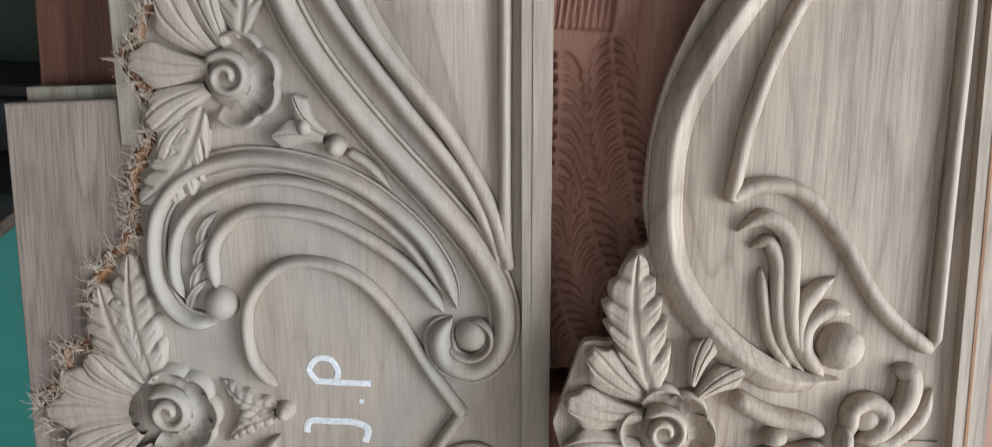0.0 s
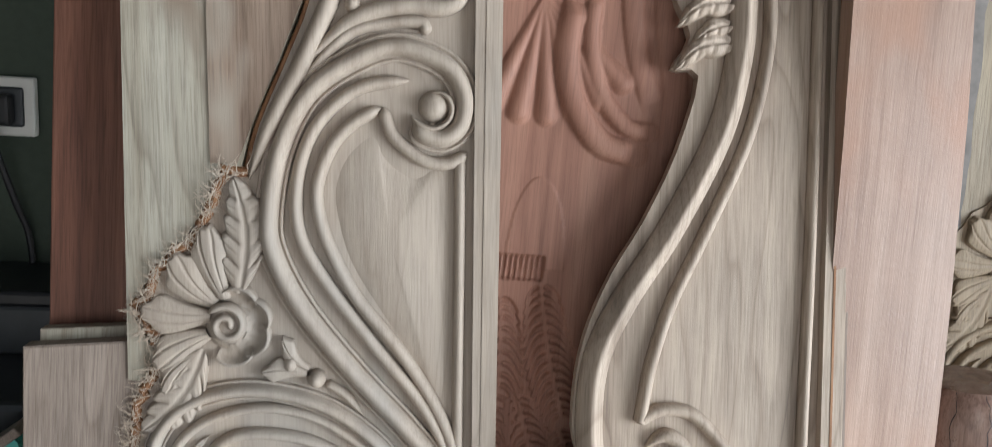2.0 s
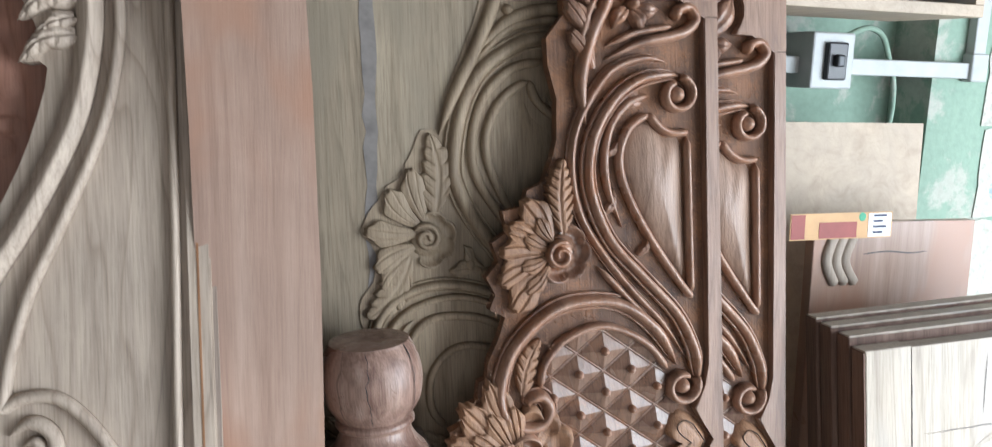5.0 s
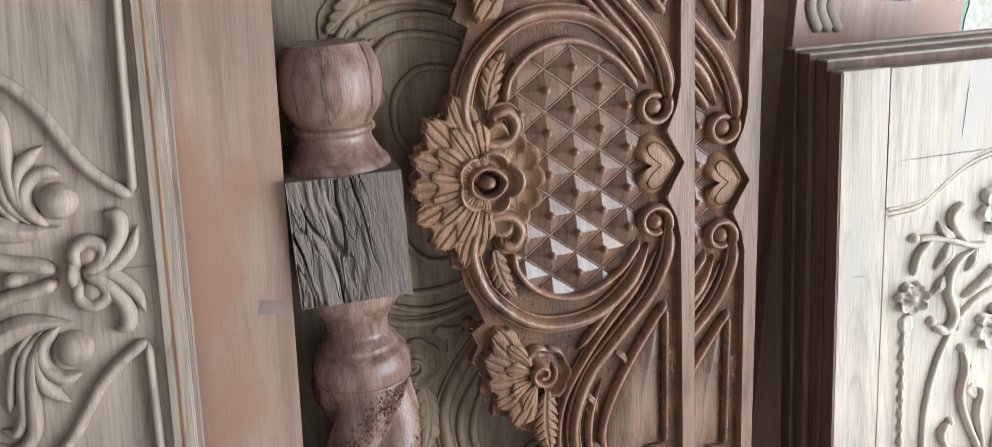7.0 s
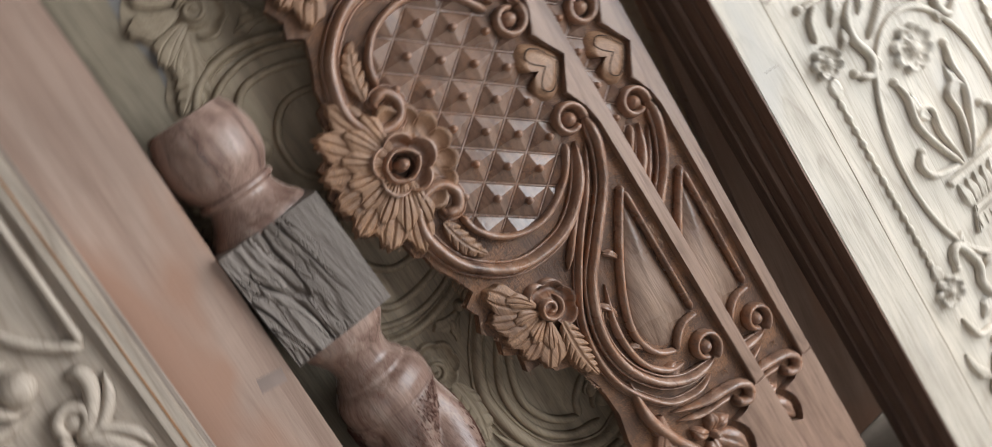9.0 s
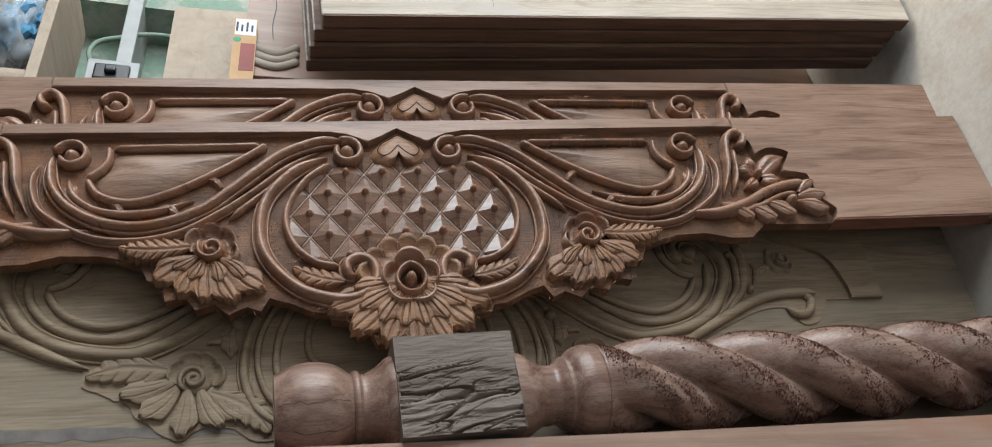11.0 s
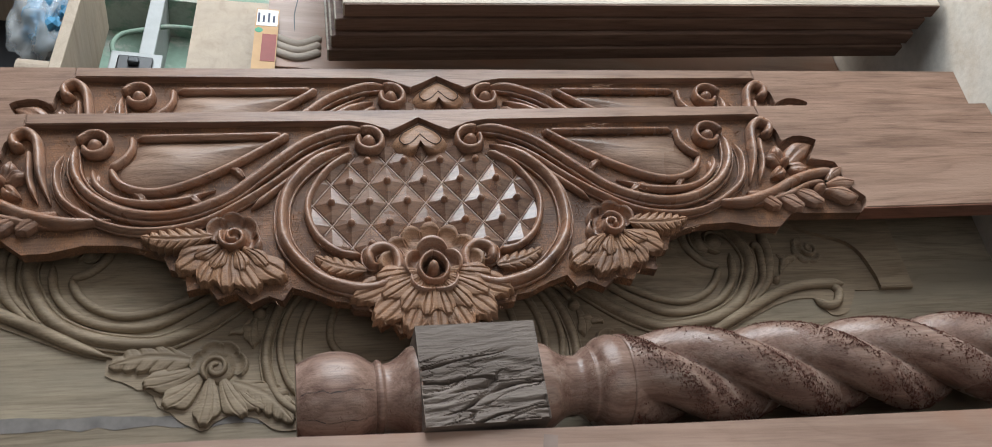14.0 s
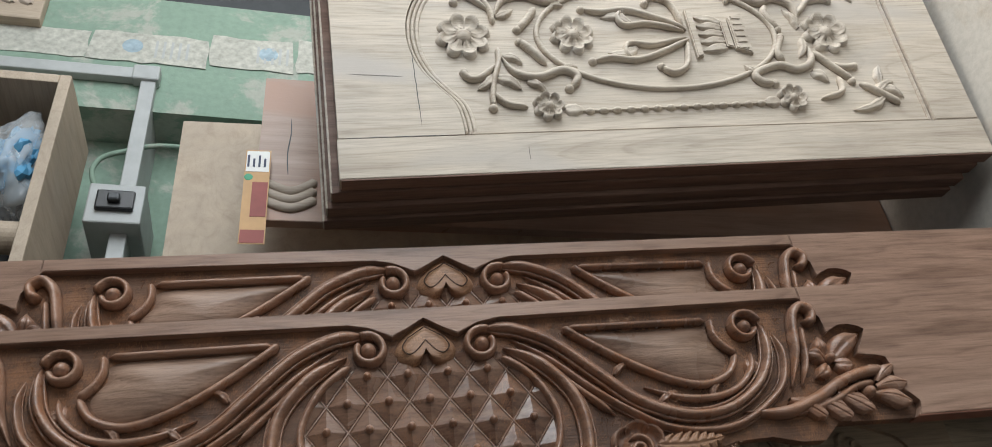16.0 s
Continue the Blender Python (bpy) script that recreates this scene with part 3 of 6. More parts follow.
            part("eye_line", sweep(spiral(cx, cy * sy, 2.6, 1.3, 200, 0.8 * sy, 18), 0.35, 1.5, FIELD, (0.1, 0.4)), mat, t, smooth=True)
        # arches
        mould("arch", [(-32.0, 9.2), (-34.6, 9.6), (-36.5, 11.6), (-37.3, 15.2), (-36.5, 20.1), (-33.5, 23.6), (-28.7, 25.2), (-23.5, 24.9), (-17.9, 22.9), (-12.8, 18.8), (-10.0, 14.6), (-8.7, 10.8)], 1.1, 1.6, (0.06, 0.1), RIDGED)
        mould("arch_bead", [(-34.8, 11.6), (-35.6, 14.2), (-34.9, 18.2), (-32.4, 21.2), (-28.3, 22.9), (-23.7, 23.1), (-18.5, 21.4), (-13.4, 17.3), (-9.9, 12.2)], 0.55, 1.15, (0.12, 0.1))
        mould("arch_bead", [(-31.7, 12.6), (-31.8, 16.4), (-29.8, 19.3), (-26.8, 20.3), (-21.5, 19.7), (-17.0, 17.6), (-12.9, 14.4), (-10.0, 10.4)], 0.65, 1.1, (0.08, 0.08))
        part("arch_knob", dome(-31.4, 11.2 * sy, 1.7, 1.8, FIELD), mat, t, smooth=True)
        for k in range(4):
            part("arch_leaf", leaf((-34.6 + 0.5 * k, (10.6 + 2.1 * k) * sy), (-32.6 + 0.5 * k, (13.6 + 2.2 * k) * sy), 0.55, 0.8, FIELD, 0.1 * sy, 2, ns=10, nt_=6), mat, t, smooth=True)
        # heart
        mould("heart_bead", [(-26.6, 2.6), (-28.8, 5.7), (-28.8, 10.9), (-26.0, 14.6), (-22.4, 15.3), (-18.3, 13.9), (-14.9, 10.3), (-11.6, 4.6), (-8.5, 0)], 0.62, 1.1, (0.06, 0.0))
        # leaf, berry and ball beside the rose
        part("side_leaf", wedge((-20.6, 27.0 * sy), (-25.6, 27.3 * sy), 1.3, 1.2, FIELD, -0.1 * sy, 1), mat, t, smooth=True)
        part("side_leaf", wedge((-20.4, 27.6 * sy), (-23.2, 31.2 * sy), 0.9, 1.2, FIELD, 0.12 * sy, 1), mat, t, smooth=True)
        part("berry", dome(-22.3, 28.2 * sy, 0.85, 1.6, FIELD, 16, 5, 1.1), mat, t, smooth=True)
        part("ball", dome(-19.6, 26.4 * sy, 1.05, 1.6, FIELD, 18, 5), mat, t, smooth=True)
        mould("stem", [(-18.6, 25.9), (-16.6, 24.6), (-14.6, 22.2)], 0.5, 0.9, (0.1, 0.5))
        # rose with its spray of leaves
        for (bx, by), (tx, ty), w, bn in (((-30.5, 33.5), (-38.2, 34.2), 2.0, 0.05), ((-30.2, 34.8), (-34.6, 40.3), 2.1, 0.08), ((-29.0, 35.4), (-31.0, 43.6), 1.9, 0.05), ((-27.4, 36.0), (-27.9, 48.4), 1.9, -0.08), ((-30.8, 31.6), (-36.8, 28.0), 2.0, -0.06), ((-31.2, 30.0), (-38.0, 21.0), 2.0, 0.1), ((-31.6, 29.6), (-35.8, 24.8), 1.4, -0.1)):
            part("spray_leaf", wedge((bx, by * sy), (tx, ty * sy), w * 1.05, 1.35, FIELD, bn * sy) if 24 < ty < 45 else acanthus((bx, by * sy), (tx, ty * sy), w * 1.3, 1.3, FIELD, bn * sy, 5), mat, t, smooth=True)
        rose(t, -28.6, 32.4 * sy, 4.6, FIELD, mat, 150, (20, -30, -80, 70), 1.35, sy)
        # crest at the end: neck, swags and small rose
        mould("neck_band", [(-16.7, 80.0), (-16.6, 73.0), (-17.8, 67.0), (-21.0, 59.8), (-24.4, 53.0), (-26.4, 48.0)], 1.0, 1.5, (0.1, 0.3))
        mould("swag", [(-20.8, 59.8), (-15.5, 64.6), (-10.4, 66.2), (-6.4, 66.2), (-4.6, 67.2), (-4.6, 69.0), (-5.8, 69.4)], 1.0, 1.5, (0.2, 0.15))
        mould("swag", [(-20.6, 58.8), (-16.1, 63.2), (-12.3, 64.4), (-8.6, 64.6), (-8.0, 63.3)], 0.7, 1.3, (0.25, 0.12))
        rose(t, -9.2, 74.6 * sy, 3.1, FIELD, mat, 90, (150, 210, 260, 310), 1.3, sy)
        part("bud_leaf", leaf((-10.8, 71.8 * sy), (-14.6, 67.4 * sy), 0.9, 1.2, FIELD, 0.15 * sy, 3), mat, t, smooth=True)
        part("bud_leaf", leaf((-12.2, 69.6 * sy), (-10.0, 68.0 * sy), 0.7, 1.0, FIELD, 0.1 * sy, 3), mat, t, smooth=True)
        part("ball", dome(-15.6, 66.3 * sy, 0.85, 1.5, FIELD, 16, 5), mat, t, smooth=True)
        mould("crest_curl", [(-19.6, 72.8), (-21.0, 74.6), (-20.6, 77.0), (-18.2, 78.2), (-16.7, 76.5)], 0.8, 1.4, (0.2, 0.2))
    # rose in the middle of the crest
    for ang, w, ln in ((180, 2.3, 11.8), (158, 2.2, 10.6), (202, 2.2, 10.6), (137, 2.1, 9.2), (223, 2.1, 9.2), (108, 2.2, 14.0), (252, 2.2, 14.0), (94, 1.8, 16.5), (266, 1.8, 16.5)):
        a = radians(ang)
        part("spray_leaf", wedge((-38.2 + 3.0 * math.cos(a), 3.0 * math.sin(a)), (-38.4 + ln * math.cos(a), ln * math.sin(a)), w * 0.95, 1.35, FIELD, 0.05 if ang < 180 else -0.05) if ln < 13 else acanthus((-38.2 + 3.4 * math.cos(a), 3.4 * math.sin(a)), (-38.4 + ln * math.cos(a), ln * math.sin(a)), w * 1.25, 1.3, FIELD, 0.06 if ang < 180 else -0.06, 5), mat, t, smooth=True)
    rose(t, -36.9, 0.0, 4.9, FIELD, mat, 150, (0, 45, -45, 90, -90), 1.4)
    part("centre_ball", dome(-25.9, 0.1, 0.95, 1.7, FIELD, 18, 5), mat, t, smooth=True)
    part("centre_berry", dome(-29.6, 0.1, 1.0, 1.5, FIELD, 16, 5, 0.7), mat, t, smooth=True)
    for s in (1, -1):
        part("centre_leaf", leaf((-27.0, 0.4 * s), (-32.0, 3.4 * s), 1.2, 1.2, FIELD, 0.12 * s, 3), mat, t, smooth=True)
    if not whole_blank:
        tear = jag(A_EDGE[:19], 0.8, 0.3, 5)
        splinters(t, tear, FRESH, 1500, 2.3, -2.0, 0.1, 3)
        splinters(t, [(x, -y) for x, y in tear], FRESH, 700, 2.3, -2.0, 0.1, 4)
        part("saw_edge", sweep([(x + 0.12, y) for x, y in jag(A_EDGE[:19], 0.7, 0.42, 5)], 0.62, 1.1, FIELD - 0.5), SAWCUT, t, "raw brown saw cut")
        part("saw_edge", sweep(curve([(x - 0.25, y) for x, y in A_EDGE[18:26]], 5), 0.3, 0.5, FIELD - 0.6), SAWCUT, t)
    if chalk:
        part("chalk_letter", sweep(curve([(-17.4, 2.85), (-20.0, 2.95), (-22.9, 3.1)], 6), 0.32, 0.05, FIELD + 0.02), CHALK, t, "chalk letter P")
        part("chalk_letter", sweep(curve([(-22.6, 3.0), (-23.4, 4.2), (-22.6, 5.4), (-21.2, 5.3), (-20.6, 4.0), (-20.9, 3.0)], 6), 0.3, 0.05, FIELD + 0.02), CHALK, t)
        part("chalk_letter", sweep(curve([(-18.6, 1.0), (-18.2, 0.9)], 4), 0.25, 0.05, FIELD + 0.02), CHALK, t)
        part("chalk_letter", sweep(curve([(-24.0, -2.4), (-23.6, -1.2), (-21.4, -1.2), (-19.2, -1.3), (-17.9, -2.0), (-18.2, -3.4)], 6), 0.34, 0.05, FIELD + 0.02), CHALK, t, "chalk letter J")
    return t


rose_headboard("rose_headboard", M_A, PALE, "pale carved teak headboard with roses, torn cut edge and chalk letters", False, True)
# stands behind the others; its darker wood colour includes their shade
rose_headboard("rose_headboard", M_F, SHADE, "carved headboard still in its uncut plank, toned darker olive for shade", True, False)

# ---- headboard with lattice oval: brown, two alike ----
M_G = pose(1.132, 0.709, 1.066, 84.29, -2.84, -3.77)
G_EDGE = [(-40.9, 0), (-41.0, -1.8), (-39.2, -3.2), (-40.2, -5.4), (-37.8, -6.4), (-38.9, -8.0), (-36.2, -9.2), (-35.8, -11.8), (-34.7, -12.2), (-34.4, -14.4), (-32.8, -17.5), (-31.8, -20.4), (-33.9, -21.6), (-33.0, -23.6), (-34.2, -26.0), (-32.4, -28.0), (-33.2, -30.6), (-31.0, -32.0), (-31.6, -34.8), (-28.6, -35.2), (-28.0, -37.4), (-25.6, -38.4), (-24.2, -41.8), (-23.6, -44.0), (-23.4, -49.5), (-24.5, -54.0), (-24.6, -57.6), (-22.1, -60.6), (-22.4, -72.4)]


def lattice_headboard(m, label):
    t = thing("lattice_headboard", m @ Matrix.Diagonal((1, 1, 1.35, 1)), label, "headboard", "lattice headboards")
    half = [(x, -y) for x, y in G_EDGE[::-1]]
    board = half + G_EDGE[1:] + [(-22.5, -106.5), (0, -106.5), (0, 106.5), (-22.5, 106.5)]
    # board colour is darkened so the gaps between carvings read as shaded
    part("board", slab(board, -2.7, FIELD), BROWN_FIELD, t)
    rim = [(-2.1, -60.0), (-2.1, -11.0), (-2.7, -8.0), (-4.5, -4.8), (-3.3, -2.7), (-1.5, 0), (-3.3, 2.7), (-4.5, 4.8), (-2.7, 8.0), (-2.1, 11.0), (-2.1, 60.0)]
    part("border", slab([(0, -59.9)] + rim + [(0, 59.9)], FIELD - 0.05, 0.0, 0.15), BROWN_PLANK, t)
    for sy in (1, -1):
        end = [(0, -60), (-2.1, -60), (-3.9, -60.6), (-5.6, -62.4), (-8.2, -62.6), (-6.9, -65), (-8.0, -69.2), (-12.0, -66.6), (-12.8, -71.0), (-17.5, -71.4), (-20.2, -74.0), (-22.4, -73.0), (-22.5, -106.5), (0, -106.5)]
        part("plank_end", slab(flip(end[:1] + curve(end[1:12], 3) + end[12:], sy)[::sy], FIELD - 0.05, 0.0, 0.12), BROWN_PLANK, t, "plain planed plank beyond the carving")
        # dark strip puts the shade of the left-facing plank edge into colour
        part("shaded_edge", slab(flip([(-22.6, -73.0), (-22.4, -73.0), (-22.5, -103.4), (-22.7, -103.4)], sy), -2.6, -0.1), DARKRED, t)

        def mould(nm, pts, w, h, ends=(0.08, 0.08), section=ROUND, per=7, mat=BROWN):
            part(nm, sweep(curve(flip(pts, sy), per), w, h, FIELD, ends, section), mat, t, smooth=True)
        wind_in = spiral(-6.2, -8.3, 2.5, 1.55, -25, 0.95, 26)[::-1]
        wind_out = spiral(-6.1, -49.6, 2.5, 1.55, -75, 0.95, 26)
        mould("volute", wind_in, 0.55, 1.6, (0.06, 0.0), ROUND, 1)
        mould("volute", wind_out, 0.55, 1.6, (0.0, 0.06), ROUND, 1)
        mould("scroll", curve([(-3.7, -8.6), (-3.9, -11.2), (-4.5, -14.1), (-7.0, -19.1), (-12.2, -24.9), (-16.8, -30.3), (-19.4, -37.3), (-18.9, -43.6), (-15.9, -48.8), (-12.0, -51.6), (-8.0, -52.3), (-5.6, -52.1)], 6), 1.15, 1.75, (0.12, 0.16), CORD, 1)
        for cy in (-8.3, -49.6):
            part("scroll_eye", dome(-6.15, cy * sy, 1.2, 1.7, FIELD, 22, 6), BROWN, t, smooth=True)
        mould("scroll_bead", [(-5.6, -12.6), (-9.0, -17.6), (-13.8, -23.0), (-17.6, -28.0), (-20.8, -33.6), (-21.9, -39.6), (-21.2, -45.0), (-18.8, -49.6), (-15.6, -53.2), (-11.0, -54.6), (-7.4, -54.0)], 0.74, 1.3, (0.15, 0.12), RIDGED)
        mould("scroll_bead", [(-7.4, -13.0), (-11.0, -18.0), (-15.0, -22.6), (-18.4, -26.4)], 0.5, 1.1, (0.2, 0.2))
        mould("scroll_bead", [(-10.2, -49.6), (-13.4, -48.6), (-16.0, -45.6), (-17.0, -41.4), (-16.6, -36.8), (-14.6, -31.6)], 0.55, 1.2, (0.15, 0.3))
        # small framed panel
        mould("panel_bead", [(-4.4, -21.5), (-4.5, -32), (-4.6, -43.8)], 0.5, 1.1, (0.05, 0.05))
        mould("panel_bead", [(-4.4, -44.4), (-6.9, -44.3), (-8.8, -45.3), (-10.4, -47.2)], 0.55, 1.15, (0.1, 0.12))
        mould("panel_bead", [(-10.3, -47.1), (-13.4, -45.2), (-14.9, -41.1), (-13.9, -36.4), (-10.9, -30.4), (-6.4, -23.6), (-4.2, -20.8)], 0.58, 1.2, (0.06, 0.06))
        part("panel_pillow", pillow(curve(flip([(-5.1, -24.0), (-5.2, -33.0), (-5.3, -43.0), (-8.0, -44.0), (-10.6, -45.9), (-12.9, -44.6), (-14.0, -41.2), (-13.0, -36.6), (-10.2, -30.8), (-7.0, -26.0)], sy)[::-sy], 4, True), FIELD, 0.95), PILLOW, t, smooth=True)
        # oval bands and ring
        mould("oval_band", [(-6.9, -11.4), (-10.0, -16.8), (-15.2, -20.9), (-21.4, -21.8), (-26.3, -20.4), (-31.0, -16.2), (-33.0, -11.2), (-32.8, -7.6), (-30.6, -5.2), (-27.6, -5.2), (-26.2, -7.2), (-27.2, -9.2), (-29.0, -8.9), (-29.1, -7.6)], 1.25, 1.65, (0.08, 0.12), RIDGED)
        mould("ring", [(-8.3, -10.9), (-11.8, -15.2), (-17.6, -18.0), (-23.2, -16.9), (-26.6, -13.6), (-27.4, -10.2)], 0.55, 1.2, (0.06, 0.08))
        part("oval_leaf", acanthus((-30.2, -9.6 * sy), (-27.2, -17.2 * sy), 1.5, 1.0, FIELD, -0.08 * sy, 5), BROWN_RAW, t, smooth=True)
        # sprigs
        for (bx, by), (tx, ty) in (((-16.8, -41.6), (-14.6, -43.8)), ((-17.2, -33.5), (-15.6, -37.2)), ((-12.2, -27.6), (-10.6, -30.2)), ((-13.8, -49.0), (-11.0, -48.6)), ((-13.4, -49.4), (-11.6, -50.6))):
            part("sprig", leaf((bx, by * sy), (tx, ty * sy), 0.6, 1.0, FIELD, 0.12 * sy, 2, ns=12, nt_=6), BROWN, t, smooth=True)
        # rose with leaves
        for (tx, ty), w, n_ in (((-31.2, -21.0), 2.0, 2), ((-32.9, -25.0), 2.1, 3), ((-32.6, -29.4), 1.9, 2), ((-31.4, -33.0), 1.9, 3), ((-28.8, -36.6), 1.9, 2)):
            part("spray_leaf", wedge((-24.2 + 0.25 * (tx + 24.2), (-28.8 + 0.25 * (ty + 28.8)) * sy), (tx, ty * sy), w * 1.15, 1.35, FIELD, 0.05 * sy, n_, 0.7, deep=0.2, flat=True), BROWN_RAW, t, smooth=True)
        for (tx, ty), w in (((-29.4, -23.4), 1.2), ((-30.0, -27.0), 1.2), ((-29.4, -31.4), 1.2), ((-27.4, -34.0), 1.2)):
            part("spray_leaf", wedge((-24.2 + 0.3 * (tx + 24.2), (-28.8 + 0.3 * (ty + 28.8)) * sy), (tx, ty * sy), w, 1.65, FIELD, -0.06 * sy, 2, 0.7, flat=True), BROWN_RAW, t, smooth=True)
        part("spray_leaf", acanthus((-23.6, -31.4 * sy), (-23.2, -41.6 * sy), 1.9, 1.5, FIELD, -0.05 * sy, 7), BROWN_RAW, t, smooth=True)
        rose(t, -24.0, -28.8 * sy, 4.3, FIELD, BROWN, 40, (0, 52, 104, -50), 1.6, sy)
        # end spray
        mould("corner_curl", [(-16.4, -54.6), (-11.6, -56.6), (-7.4, -57.4), (-4.6, -58.2), (-3.2, -59.8), (-4.2, -61.4), (-5.9, -60.9), (-5.7, -59.7)], 0.78, 1.6, (0.25, 0.1))
        mould("curl_bead", [(-16.2, -56.4), (-12.4, -58.0), (-8.6, -58.6), (-6.6, -58.9)], 0.5, 1.3, (0.3, 0.25))
        for (bx, by), (tx, ty), w, bn in (((-12.0, -62.8), (-8.3, -68.6), 1.75, 0.06), ((-11.8, -61.4), (-8.3, -61.2), 1.2, 0.1), ((-12.4, -61.0), (-11.2, -57.9), 1.1, -0.12), ((-13.4, -61.2), (-15.4, -58.6), 1.1, 0.1), ((-13.2, -62.8), (-13.6, -66.2), 1.3, -0.1)):
            part("flower_petal", leaf((bx, by * sy), (tx, ty * sy), w, 1.5, FIELD, bn * sy, 1, 0.15, 18, 10, 0.75), BROWN, t, smooth=True)
        part("flower_eye", dome(-12.4, -61.9 * sy, 0.85, 2.0, FIELD, 16, 5), BROWN, t, smooth=True)
        mould("end_stem", [(-19.6, -46.0), (-20.2, -52.0), (-18.6, -57.6), (-16.3, -62.2), (-15.0, -66.4), (-14.7, -70.4)], 0.95, 1.75, (0.25, 0.12))
        mould("end_stem", [(-20.8, -54.0), (-19.2, -60.0), (-17.2, -64.6), (-16.6, -68.4)], 0.6, 1.4, (0.3, 0.2))
        for (tx, ty), w, bn in (((-21.6, -58.8), 1.3, 0.08), ((-21.9, -62.8), 1.4, 0.06), ((-21.2, -66.6), 1.4, 0.04)):
            part("end_leaf", wedge((tx + 3.2, (ty + 5.4) * sy), (tx, ty * sy), w, 1.35, FIELD, bn * sy, 2, 0.6), BROWN, t, smooth=True)
        for (bx, by), (tx, ty), w in (((-16.8, -68.0), (-14.2, -71.6), 1.0), ((-17.6, -67.6), (-17.4, -73.0), 1.3), ((-18.6, -67.0), (-20.6, -72.6), 1.3)):
            part("end_leaf", wedge((bx, by * sy), (tx, ty * sy), w, 1.7, FIELD, 0.06 * sy, 1, 0.6), BROWN, t, smooth=True)
        part("end_ball", dome(-18.2, -66.4 * sy, 1.05, 2.0, FIELD, 16, 5), BROWN, t, smooth=True)
    # heart-shaped boss with a cut line
    lobe = [(-6.7, 0), (-8.5, 1.0), (-9.0, 2.7), (-7.8, 4.2), (-6.0, 4.5), (-3.9, 2.9), (-2.2, 0)]
    boss = curve(lobe + [(x, -y) for x, y in lobe[-2:0:-1]], 6, True)
    part("heart", pillow(boss, FIELD, 1.25, 1.9), BROWN_RAW, t, "raised heart with a cut outline", smooth=True)
    cut = [(-5.3, 0), (-6.9, 1.4), (-7.4, 2.6), (-6.3, 3.4), (-4.9, 2.6), (-3.2, 0)]
    line = curve(cut[:5], 5) + [cut[5]]
    part("heart_line", sweep(line + [(x, -y) for x, y in line[::-1]], 0.1, 0.1, FIELD + 1.22), CUTLINE, t)
    # lattice of pyramids with studs, bounded by the ring
    rim_ = [(-7.2, -7.0), (-8.6, -11.2), (-12.0, -15.4), (-17.6, -17.9), (-23.2, -16.8), (-26.7, -13.6), (-28.2, -9.5)]
    rim_ = rim_ + [(x, -y) for x, y in rim_[::-1]]
    for i in range(-1, 6):
        for j in range(-4, 5):
            x, y = -10.1 - 3.87 * i, 5.78 * j + (2.89 if i % 2 == 0 else 0)
            if (x < -27 and abs(y) < 8) or (i == 4 and abs(y) < 4):
                continue
            bm = bmesh.new()
            base = [(3.46, 0), (0, 2.58), (-3.46, 0), (0, -2.58)]
            low_ = [bm.verts.new(((x + a) / 100, (y + b) / 100, (FIELD - 0.1) / 100)) for a, b in base]
            v = [bm.verts.new(((x + a) / 100, (y + b) / 100, (FIELD + 0.14) / 100)) for a, b in base]
            apex = bm.verts.new((x / 100, y / 100, (FIELD + 0.14 + LIFT) / 100))
            for k in range(4):
                bm.faces.new((v[k], v[(k + 1) % 4], apex))
                bm.faces.new((low_[k], low_[(k + 1) % 4], v[(k + 1) % 4], v[k]))
            inside = True
            for (ax_, ay_), (bx_, by_) in zip(rim_, rim_[1:] + rim_[:1]):
                out = Vector((by_ - ay_, ax_ - bx_, 0)).normalized()
                if out.dot(Vector((ax_ + 17.6, ay_, 0))) < 0:
                    out = -out
                inside = inside and out.dot(Vector((x - ax_, y - ay_, 0))) < -0.4
                bmesh.ops.bisect_plane(bm, geom=bm.verts[:] + bm.edges[:] + bm.faces[:], plane_co=(ax_ / 100, ay_ / 100, 0), plane_no=out, clear_outer=True)
                if not bm.faces:
                    break
            if not bm.faces:
                bm.free()
                continue
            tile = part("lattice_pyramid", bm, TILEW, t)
            if inside:
                part("stud", dome(x, y, 0.62, 0.85, FIELD + LIFT - 0.08, 14, 5), BROWN, tile, smooth=True)
    for slope in (1, -1):
        for k in range(-5, 6):
            run = []
            for i in range(61):
                x = -6.9 - 0.38 * i
                y = slope * 2.89 / 3.87 * (x + 13.97) + 5.78 * k + 2.89
                if abs((x + 17.8) / 10.4) ** 2.4 + abs(y / 17.7) ** 2.4 < 1 and not (x < -25 and abs(y) < 6):
                    run.append((x, y))
            if len(run) > 4:
                part("lattice_bar", sweep([run[0], run[-1]], 0.075, 0.14, FIELD, section=[(-1, 0), (-0.8, 1), (0.8, 1), (1, 0)]), BROWN, t)
    # middle flower with fan and hanging leaves
    for ang in range(-75, 76, 25):
        part("fan_petal", petal(-30.6, 0, 3.6, 8.6, ang, 15, 1.25, FIELD + 0.15), BROWN_RAW, t, smooth=True)
    for ang, ln, w in ((109, 13.2, 1.8), (251, 12.7, 1.8), (131, 12.4, 2.1), (228, 12.0, 2.2), (157, 11.2, 2.1), (204, 11.7, 2.0), (181, 10.9, 2.2)):
        a = radians(ang)
        part("spray_leaf", wedge((-30.6 + 2.6 * math.cos(a), 2.6 * math.sin(a)), (-30.6 + ln * math.cos(a), ln * math.sin(a)), w * 1.25, 1.35, FIELD, 0.0, 3, 0.72, deep=0.2, flat=True), BROWN_RAW, t, smooth=True)
